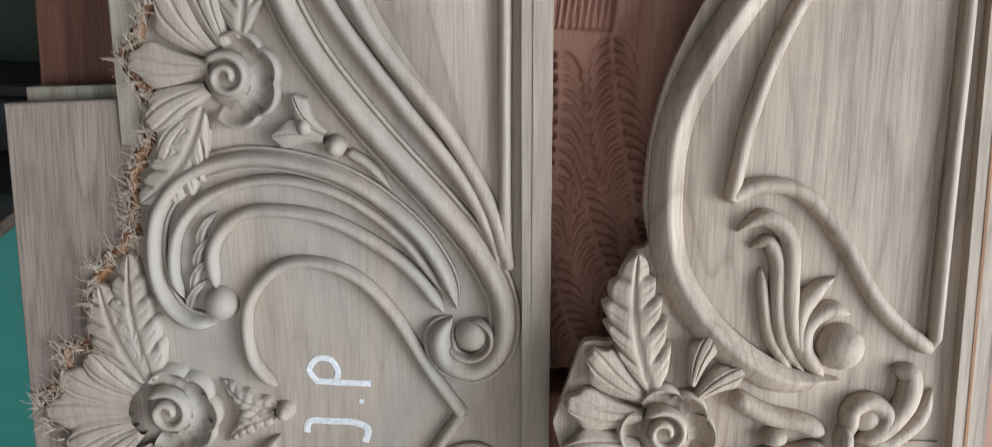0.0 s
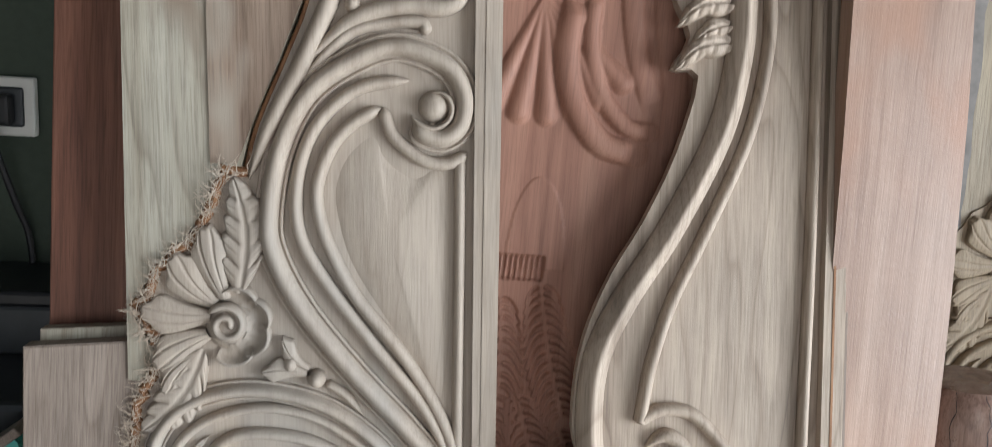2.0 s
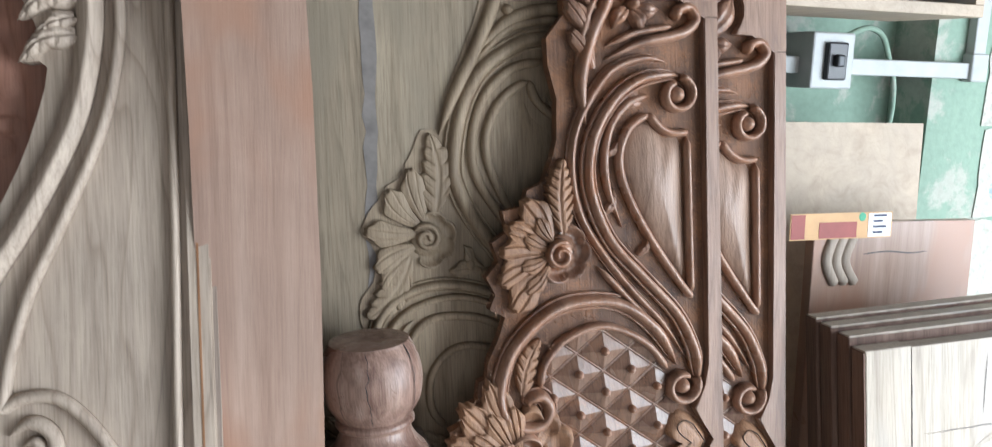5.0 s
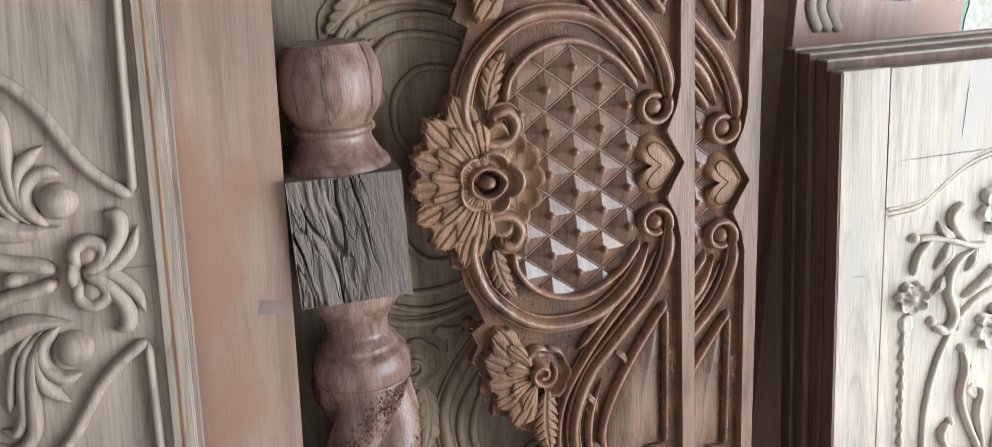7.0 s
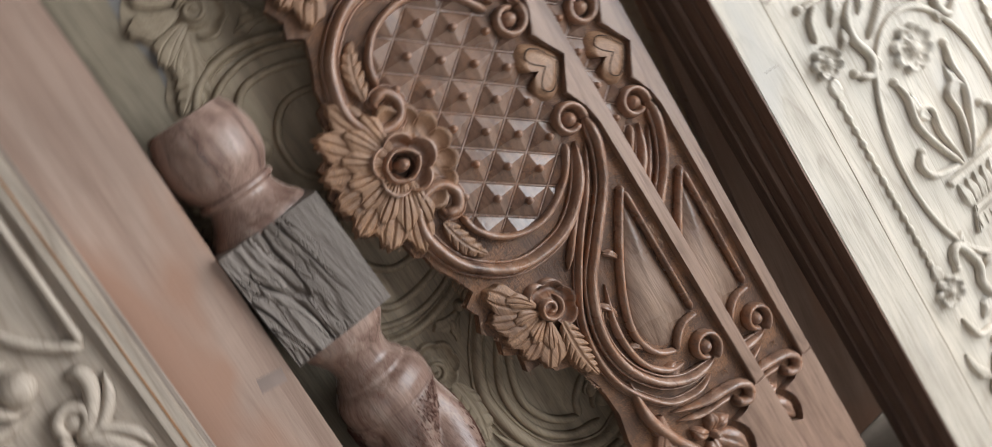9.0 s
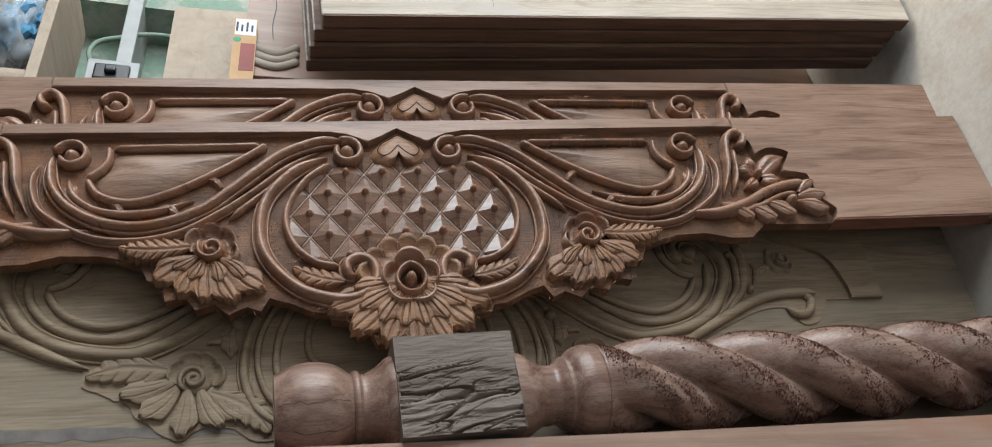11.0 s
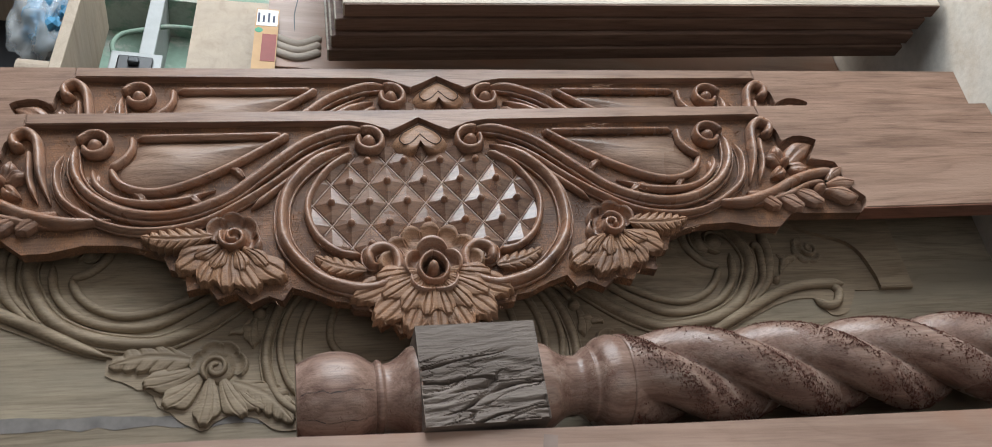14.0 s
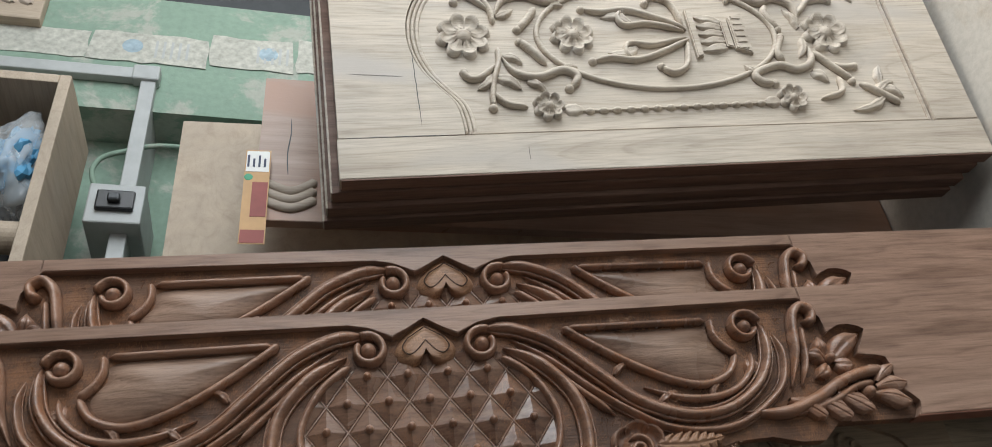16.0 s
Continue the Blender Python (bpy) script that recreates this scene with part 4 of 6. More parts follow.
    for ang, ln in ((98, 9.0), (262, 9.0), (120, 9.4), (240, 9.4), (144, 8.8), (216, 8.8), (168, 8.4), (192, 8.4)):
        a = radians(ang)
        part("spray_leaf", wedge((-30.6 + 2.4 * math.cos(a), 2.4 * math.sin(a)), (-30.6 + ln * math.cos(a), ln * math.sin(a)), 1.6, 1.75, FIELD, 0.0, 2, 0.72, deep=0.2, flat=True), BROWN_RAW, t, smooth=True)
    fl = part("middle_flower", dome(-30.7, 0, 1.25, 2.7, FIELD, 20, 6, 1.0), BROWN, t, smooth=True)
    for k in range(5):
        part("petal", petal(-30.7, 0, 1.6, 4.7 if k else 5.3, k * 72, 38, 2.0, FIELD + 0.15, 10, 13), BROWN, fl, smooth=True)
    tear = curve([(-28.3, 0), (-29.3, 1.5), (-31.0, 2.1), (-32.7, 1.3), (-33.1, 0), (-32.7, -1.3), (-31.0, -2.1), (-29.3, -1.5)], 5, True)
    part("bud_ring", sweep(tear + tear[:1], 0.42, 2.3, FIELD), BROWN, fl, smooth=True)
    for cx, cy, n_, sp in ((-24.4, -41.5, 26, 1.4), (-3.6, -31.5, 40, 2.4), (-17.5, -36.0, 18, 3.0), (-26.0, 14.0, 14, 2.5)):
        rr = random.Random(int(cy * 10) + 900)
        splinters(t, [(cx + rr.gauss(0, 0.3), cy + rr.gauss(0, sp)) for _ in range(6)], BROWN_RAW, n_, 1.1, -1.0, -0.2, int(cy) + 60)
    rg = random.Random(77)
    verts, faces = [], []
    while len(verts) < 4 * 15000:
        x, y = rg.uniform(-34, -2.3), rg.uniform(-62, 62)
        if x < -22 and abs(y) > 22 or noise.noise((x * 0.22, y * 0.22, 3.0)) + 0.5 * noise.noise((x * 0.9, y * 0.9, 8.0)) < rg.uniform(-0.25, 0.5):
            continue
        r, z, k = rg.uniform(0.04, 0.11), FIELD + rg.uniform(0.0, 0.12), len(verts)
        for q in range(3):
            a = rg.uniform(0, 2.1) + 2.1 * q
            verts.append(((x + r * math.cos(a)) / 100, (y + r * math.sin(a)) / 100, z / 100))
        verts.append((x / 100, y / 100, (z + r * 1.2) / 100))
        faces += [(k, k + 1, k + 3), (k + 1, k + 2, k + 3), (k + 2, k, k + 3)]
    me = bpy.data.meshes.new("sawdust")
    me.from_pydata(verts, [], faces)
    me.materials.append(DUSTM)
    grains = new("sawdust", me)
    grains.parent = t
    tagged(grains, "orange brown sawdust grains", kind="stuff")
    edge = jag(G_EDGE[:24], 0.8, 0.2, 11)
    splinters(t, edge + [(x, -y) for x, y in edge], BROWN_RAW, 160, 0.9, -1.6, -0.2, 6)
    return t


LAT = lattice_headboard(M_G, "brown carved rosewood headboard with lattice oval and sawdust")
lat2 = copy_thing(LAT, M_G @ pose(0.128, -0.045, -0.040, 0, 0, -0.6))
tagged(lat2, "brown carved headboard standing behind its twin")

# ---- panel with scrolled edge and knot ----
M_B = pose(0.444, 0.647, 1.003, 77.37, -1.24, -4.39)
B_EDGE = [(-38.0, 0), (-37.0, 3.2), (-36.4, 5.2), (-35.4, 7.6), (-32.6, 8.0), (-33.0, 11.8), (-31.8, 15.6), (-30.2, 16.6), (-30.8, 19.8), (-30.5, 25.7), (-29.3, 31.1), (-26.8, 37.0), (-23.6, 42.5), (-20.2, 50.1), (-18.0, 58.6), (-20.9, 59.4), (-19.0, 63.0), (-21.0, 68.0), (-19.2, 71.6), (-20.8, 77.4), (-18.8, 81.0), (-16.0, 86.0)]


def scrolled_panel(m):
    t = thing("scrolled_headboard", m @ Matrix.Diagonal((1, 1, 1.15, 1)), "pale striped teak headboard with scrolled edge and carved knot", "headboard")
    mat, fz = PALE_B, -1.0
    half = curve(B_EDGE, 3) + [(-1.2, 86)]
    part("board", slab(half[::-1] + [(x, -y) for x, y in half[1:]], -2.6, fz), mat, t)
    part("lower_board", slab([(-15.9, -103), (-1.2, -103), (-1.2, -86.1), (-15.9, -86.1)], -2.6, fz), mat, t)
    rim = [(-1.2, -86), (-1.2, 86), (-9, 86), (-5.6, 82.5), (-3.9, 78.5), (-3.7, 74), (-3.7, -74), (-3.9, -78.5), (-5.6, -82.5), (-9, -86)]
    part("border", slab(rim, fz - 0.05, 0.1, 0.2), mat, t)
    part("border_line", slab([(-2.75, -84), (-2.5, -84), (-2.5, 84), (-2.75, 84)], 0.08, 0.16), SAWCUT, t)
    part("back_strip", slab([(-1.25, -86), (-0.7, -86), (-0.7, 86), (-1.25, 86)], -2.4, -0.5), GREYW, t, "pale edge strip with a glue line")
    part("edge_ink", slab([(-1.15, 74), (-0.75, 74), (-0.75, 77.5), (-1.15, 77.5)], -0.6, -0.46), STAIN, t)
    for sy in (1, -1):
        def mould(nm, pts, w, h, ends=(0.08, 0.08), section=ROUND, per=7):
            part(nm, sweep(curve(flip(pts, sy), per), w, h, fz, ends, section), mat, t, smooth=True)
        mould("edge_band", [(-14.6, 84.0), (-13.4, 76.0), (-13.3, 68.0), (-13.6, 61.0), (-15.6, 52.2), (-20.6, 41.8), (-25.4, 34.0), (-28.2, 28.0), (-29.0, 22.0), (-28.4, 15.6), (-26.0, 11.0), (-22.4, 7.4), (-18.0, 5.2), (-13.2, 5.4)], 1.5, 1.75, (0.04, 0.12), SLOPED)
        mould("edge_bead", [(-12.6, 84.0), (-10.9, 76.0), (-10.3, 68.0), (-10.5, 61.0), (-12.5, 51.7), (-17.2, 40.6), (-20.4, 33.6), (-22.4, 27.0), (-23.3, 21.6), (-23.5, 20.6)], 0.7, 1.2, (0.03, 0.04))
        mould("inner_bead", [(-23.8, 20.6), (-21.4, 22.0), (-17.7, 21.6), (-14.3, 18.2), (-11.0, 12.9), (-8.4, 10.2), (-5.6, 8.2)], 0.75, 1.2, (0.06, 0.06))
        mould("panel_bead", [(-5.6, 8.2), (-5.4, 22), (-5.1, 38), (-4.9, 60), (-5.0, 74), (-6.0, 78.6), (-9.0, 81.6), (-12.0, 82.6)], 0.6, 1.1, (0.02, 0.05))
        # plume beside the knob
        for k, pts in enumerate(([(-22.8, 18.0), (-20.6, 19.3), (-18.4, 17.6), (-18.0, 13.0), (-17.4, 8.8), (-15.4, 5.8)], [(-21.6, 16.6), (-20.2, 17.2), (-19.2, 15.4), (-19.0, 11.6), (-18.2, 8.2), (-16.2, 5.8)], [(-20.6, 15.0), (-20.2, 12.0), (-19.4, 8.6), (-17.2, 5.8)])):
            mould("plume", pts, 0.85 - 0.15 * k, 1.4 - 0.25 * k, (0.25, 0.25))
        mould("plume", [(-14.2, 14.4), (-15.8, 13.2), (-17.0, 11.2), (-16.9, 8.4), (-15.6, 6.0)], 0.95, 1.35, (0.4, 0.25))
        mould("knob_ring", [(-12.8, 11.2), (-14.8, 11.5), (-16.4, 10.0), (-16.4, 7.6), (-14.6, 5.6)], 0.8, 1.4, (0.2, 0.2))
        part("knob", dome(-13.4, 8.3 * sy, 2.1, 1.9, fz), mat, t, smooth=True)
        # loops of the knot
        mould("knot_loop", [(-11.9, 0.3), (-12.2, 2.6), (-10.8, 3.6), (-9.2, 2.6), (-9.8, 0.9), (-11.6, 0.0)], 0.85, 1.5, (0.15, 0.15))
        part("knot_wing", dome(-10.7, 2.1 * sy, 1.5, 1.25, fz, 18, 5, 1.4), mat, t, smooth=True)
        mould("knot_tail", [(-11.4, 0.0), (-9.4, 1.2), (-7.6, 3.6), (-7.4, 6.0), (-9.0, 6.6)], 1.0, 1.5, (0.2, 0.25))
        mould("knot_tail", [(-11.2, -0.3), (-8.6, 0.3), (-6.4, 2.4), (-5.4, 5.0)], 0.8, 1.3, (0.2, 0.4))
        # band and bud at the axis
        mould("bud_band", [(-22.5, 3.6), (-19.5, 2.0), (-16.4, 1.4), (-14.2, 0.5)], 0.9, 1.5, (0.1, 0.2))
        # leaves along the cut edge
        for (bx, by), (tx, ty), w in (((-29.4, 3.4), (-31.2, 16.0), 2.2), ((-30.0, 3.0), (-35.4, 7.2), 1.9), ((-30.2, 1.4), (-37.4, 2.4), 1.9), ((-26.0, 4.4), (-24.4, 9.4), 1.2), ((-25.6, 3.2), (-21.4, 6.2), 1.2)):
            part("spray_leaf", acanthus((bx, by * sy), (tx, ty * sy), w * 1.25, 1.5, fz, 0.07 * sy, 5) if ty > 12 else wedge((bx, by * sy), (tx, ty * sy), w, 1.5, fz, 0.06 * sy), mat, t, smooth=True)
        for k in range(6):
            y0 = 58.6 + 4.4 * k
            part("acanthus_lobe", leaf((-14.8 - 0.1 * k, (y0 + 3.6) * sy), (-20.9, (y0 + 0.4 + 0.3 * k) * sy), 1.5, 1.6, fz, -0.14 * sy, 2, point=0.6), mat, t, smooth=True)
            part("acanthus_lobe", leaf((-14.9, (y0 + 5.6) * sy), (-19.4, (y0 + 2.6) * sy), 1.1, 1.5, fz, -0.12 * sy, 2, point=0.6), mat, t, smooth=True)
    rose(t, -28.0, 0.0, 4.4, fz, mat, 150, (0, 50, -50, 100, -100, 180), 1.6)
    part("axis_bud", dome(-18.6, 0, 1.3, 1.7, fz, 18, 5, 0.9), mat, t, smooth=True)
    part("knot_ring", dome(-12.6, 0, 0.85, 1.9, fz, 16, 5, 1.7), mat, t, smooth=True)
    part("knot_tongue", sweep([(-10.6, 0), (-4.4, 0.2)], 0.4, 0.9, fz, (0.1, 0.3)), mat, t, smooth=True)
    return t


scrolled_panel(M_B)

# ---- red engraved panel ----
M_C = pose(0.089, 0.817, 1.355, 84.0, 1.5, -2.0)


def red_panel(m):
    """The face is one carved sheet: swags and fan in relief, feathers in cut arcs."""
    t = thing("engraved_panel", m, "reddish mahogany panel engraved with feathers and drapery", "carved panel")
    x0, x1, y0, y1, st = -0.13, 0.255, -0.36, 0.62, 0.0017
    nx, ny = int((x1 - x0) / st), int((y1 - y0) / st)
    X, Y = np.meshgrid(np.linspace(x0, x1, nx + 1) * 100, np.linspace(y0, y1, ny + 1) * 100)
    H = np.zeros_like(X)

    def near(line):
        best = np.full(X.shape, 1e9)
        share = np.zeros(X.shape)
        n = len(line) - 1
        for i in range(n):
            (ax, ay), (bx, by) = line[i], line[i + 1]
            dx, dy = bx - ax, by - ay
            l2 = dx * dx + dy * dy + 1e-9
            tt = np.clip(((X - ax) * dx + (Y - ay) * dy) / l2, 0, 1)
            d = np.hypot(X - ax - tt * dx, Y - ay - tt * dy)
            k = d < best
            best[k], share[k] = d[k], (i + tt[k]) / n
        return best, share

    def groove(line, w, depth):
        lx, ly = [p[0] for p in line], [p[1] for p in line]
        i0, i1 = np.searchsorted(Y[:, 0], [min(ly) - 1, max(ly) + 1])
        j0, j1 = np.searchsorted(X[0], [min(lx) - 1, max(lx) + 1])
        if i1 <= i0 or j1 <= j0:
            return
        sx, sy_ = X[i0:i1, j0:j1], Y[i0:i1, j0:j1]
        best = np.full(sx.shape, 1e9)
        for (ax, ay), (bx, by) in zip(line, line[1:]):
            dx, dy = bx - ax, by - ay
            tt = np.clip(((sx - ax) * dx + (sy_ - ay) * dy) / (dx * dx + dy * dy + 1e-9), 0, 1)
            best = np.minimum(best, np.hypot(sx - ax - tt * dx, sy_ - ay - tt * dy))
        H[i0:i1, j0:j1] -= depth * np.clip(1 - best / w, 0, 1)

    # swags: bold rounded folds
    for pts, w, h in (([(-3, 33.5), (2, 33.0), (7, 35.5), (12, 41)], 1.3, 0.9), ([(-3, 31.2), (3, 31.0), (9, 34), (14, 40)], 1.0, 0.7), ([(-3, 39), (3, 41), (10, 47)], 1.2, 0.8), ([(-3, 44), (4, 47), (8, 54)], 1.2, 0.8), ([(3.4, 29), (2.6, 24), (3.6, 18.5), (7.0, 13.6), (11.5, 12.4)], 1.5, 1.2), ([(5.4, 30.5), (5.2, 25), (6.6, 19.5), (10, 15.5), (13, 15)], 1.1, 0.9), ([(14, 40), (13.6, 30), (15.5, 20), (16, 12)], 1.6, 0.5), ([(19, 45), (18, 30), (19.5, 15)], 1.8, 0.5), ([(10, 40), (9.4, 32), (10.6, 24), (13, 18)], 1.3, 0.5)):
        d, s = near(curve(pts, 5))
        H = np.maximum(H, h * np.sqrt(np.clip(1 - (d / w) ** 2, 0, 1)) * np.clip(np.sin(np.pi * np.clip(s, 0.03, 0.97)) * 3, 0, 1))
    # fan of pleats
    for k in range(6):
        a = radians(-112 + 14 * k)
        d, s = near([(-0.4, 29.0), (-0.4 + 13.0 * math.cos(a), 29.0 + 13.0 * math.sin(a))])
        H = np.maximum(H, (0.25 + 0.55 * s) * np.clip(1 - (d / (0.35 + 1.1 * s)) ** 2, 0, 1))
    # gown: shallow step with fringe
    H += 0.1 * ((X - 1.0) ** 2 / 3.4 ** 2 + ((Y + 1.0) / 10.0) ** 2 < 1) * (Y > -1.5)
    for k in range(9):
        x = -3.0 + 0.62 * k
        groove([(x, -0.2), (x - 0.15, -2.6)], 0.36, 0.8)
    # feathers: rows of cut arcs on either side of a bent quill
    for qx, q in enumerate((([(-2.6, -4.5), (-2.0, -14), (-2.8, -24)]), ([(2.0, -3.0), (3.6, -11), (6.0, -19)]), ([(0.2, -16), (3.0, -24), (7.0, -31)]), ([(-2.6, -22), (0, -30), (3, -36)]), ([(5.6, -20), (8.5, -27), (10, -34)]))):
        line = curve(q, 8)
        for i in range(1, len(line) - 1):
            (px, py), (qx2, qy2) = line[i], line[i + 1]
            ax, ay = qx2 - px, qy2 - py
            ln = math.hypot(ax, ay) or 1
            ax, ay = ax / ln, ay / ln
            size = 2.3 * math.sin(math.pi * (0.15 + 0.75 * i / len(line)))
            for side in (1, -1):
                bx, by = -ay * side, ax * side
                arc = [(px + bx * (0.5 + size * u) + ax * (1.2 * size * u * u), py + by * (0.5 + size * u) + ay * (1.2 * size * u * u)) for u in (0, 0.25, 0.5, 0.75, 1)]
                groove(arc, 0.36, 0.75)
    co = np.stack([X / 100, Y / 100, H / 100 - 0.0], -1).reshape(-1, 3)
    idx = np.arange((nx + 1) * (ny + 1)).reshape(ny + 1, nx + 1)
    quads = np.stack([idx[:-1, :-1], idx[:-1, 1:], idx[1:, 1:], idx[1:, :-1]], -1).reshape(-1, 4)
    me = bpy.data.meshes.new("carved_face")
    me.from_pydata(co.tolist(), [], quads.tolist())
    me.polygons.foreach_set("use_smooth", [True] * len(me.polygons))
    me.materials.append(RED)
    face = new("carved_face", me)
    face.parent = t
    part("board", slab([(-13, -36), (25.5, -36), (25.5, 62), (-13, 62)], -2.5, -0.5), RED, t)
    return t


red_panel(M_C)
solo("support_block", box(0.06, 0.30, 0.75, 0.9, 0.0, 0.985, 0.004), DARKRED, "dark red timber block under the engraved panel", "timber")

# ---- loose planks ----
pk = pose(0.4, 0.721, 1.252, 85.0, 0, -2.0)
t = thing("pink_plank", pk, "smooth pinkish plank leaning behind the scrolled headboard", "plank")
part("board", slab([(-4, -125.6), (17.6, -125.6), (17.0, -98), (16.1, -52), (15.7, -13), (15.5, 8), (14.8, 30), (13.3, 55), (12.2, 78), (0, 78), (0.2, 50), (1.0, 26), (1.6, 4), (-2, -12)], -2.6, 0, 0.15), PINK, t)
part("pencil_mark", slab([(11.6, -33.8), (14.9, -34.2), (15.1, -32.4), (11.9, -31.9)], -0.03, 0.012), plain("old_stain", (0.25, 0.18, 0.15), 0.5), t, "dull grey stain")
kp = pose(-0.335, 0.790, 1.253, 85.0, 1.5, 0)
solo("grey_plank", slab([(-10.8, -1.1), (9, 0.9), (9, -125), (-8.6, -125)], -2.4, 0, 0.15), GREYW, "greyish brown plank leaning behind the rose headboard", "plank", kp)
solo("second_grey_plank", slab([(-10.0, 0.2), (9, 1.9), (9, -125), (-8.6, -125)], -4.6, -2.6, 0.1), WASTE, "pale plank behind the greyish one", "plank", kp)
solo("dark_red_board", slab([(-1.0, -124), (9.5, -124), (8.5, 90), (-1.6, 90)], -2.5, 0, 0.2), DARKRED, "dark red board standing against the wall", "board", pose(-0.423, 0.845, 1.243, 86.0, 1.5, 0))

# ---- teal cabinet and dark machine in the corner ----
t = thing("teal_cabinet", pose(-0.62, 0.86, 0, 0, 0, 0), "teal painted board with a sloping top", "cabinet")
bm = bmesh.new()
prof = [(-0.25, 0.0), (0.134, 0.0), (0.140, 1.1), (0.134, 1.108), (-0.25, 0.80)]
lo = [bm.verts.new((x, 0.0, z)) for x, z in prof]
hi = [bm.verts.new((x, 0.022, z)) for x, z in prof]
bm.faces.new(lo)
bm.faces.new(hi[::-1])
for i in range(5):
    bm.faces.new((lo[i], hi[i], hi[(i + 1) % 5], lo[(i + 1) % 5]))
part("side_board", bm, TEAL, t)
bm = box(-0.30, 0.141, -0.004, 0.03, -0.006, 0.006, 0.002)
bmesh.ops.rotate(bm, verts=bm.verts, cent=(0, 0, 0), matrix=Matrix.Rotation(-radians(38), 3, "Y"))
bmesh.ops.translate(bm, verts=bm.verts, vec=(0.03, 0, 1.03))
part("top_trim", bm, GREYW, t, "pale wooden trim")
t = thing("black_case", pose(-0.75, 1.12, 0, 0, 0, 0), "black tool case with white lettering on a dark bench", "tool case")
part("bench", box(-0.6, 0.26, -0.16, 0.16, 0.0, 0.96, 0.006), BLACK, t)
part("lid", box(-0.5, 0.24, -0.15, 0.16, 0.965, 1.10, 0.01), DARKGREY, t)
for k, w in enumerate((0.022, 0.018, 0.02)):
    part("lettering", box(0.098 + 0.03 * k, 0.098 + 0.03 * k + w, -0.153, -0.149, 1.035, 1.06), WHITEP, t)
    part("lettering", box(0.10 + 0.028 * k, 0.10 + 0.028 * k + w * 0.7, -0.153, -0.149, 1.012, 1.02), GREYP, t)
t = thing("metal_box", pose(0, 0, 0), "dark grey metal box on the bench", "box")
part("body", box(-1.25, -0.50, 1.14, 1.29, 1.10, 1.175, 0.006), DARKGREY, t)
part("lid", box(-1.26, -0.49, 1.13, 1.295, 1.176, 1.20, 0.006), BLACK, t)
part("clasp", box(-0.70, -0.66, 1.122, 1.131, 1.15, 1.19, 0.002), GREYP, t)

t = thing("wall_socket", pose(-0.645, 1.298, 1.445, 90, 0, 0), "white plastic wall socket with a black plug", "socket")
part("plate", box(-0.045, 0.045, -0.045, 0.045, 0.0, 0.018, 0.004), WHITEP, t)
part("inset", box(-0.03, 0.03, -0.03, 0.03, 0.017, 0.022, 0.004), DARKGREY, t, "dark inset")
part("plug", box(-0.022, 0.018, -0.026, 0.02, 0.02, 0.045, 0.006), CABLE, t, "black plug")


def cord(name, pts, r, mat, label, parent=None):
    cu = bpy.data.curves.new(name, "CURVE")
    cu.dimensions, cu.bevel_depth, cu.bevel_resolution = "3D", r, 3
    sp = cu.splines.new("BEZIER")
    sp.bezier_points.add(len(pts) - 1)
    for b, p in zip(sp.bezier_points, pts):
        b.co, b.handle_left_type, b.handle_right_type = p, "AUTO", "AUTO"
    cu.materials.append(mat)
    ob = new(name, cu)
    if parent:
        ob.parent = parent
        return tagged(ob, label)
    return tagged(ob, label, "cable")


cord("power_cable", [(-0.655, 1.26, 1.43), (-0.652, 1.262, 1.39), (-0.632, 1.275, 1.30), (-0.617, 1.285, 1.24), (-0.615, 1.28, 1.14)], 0.005, CABLE, "black power cable hanging from the socket")


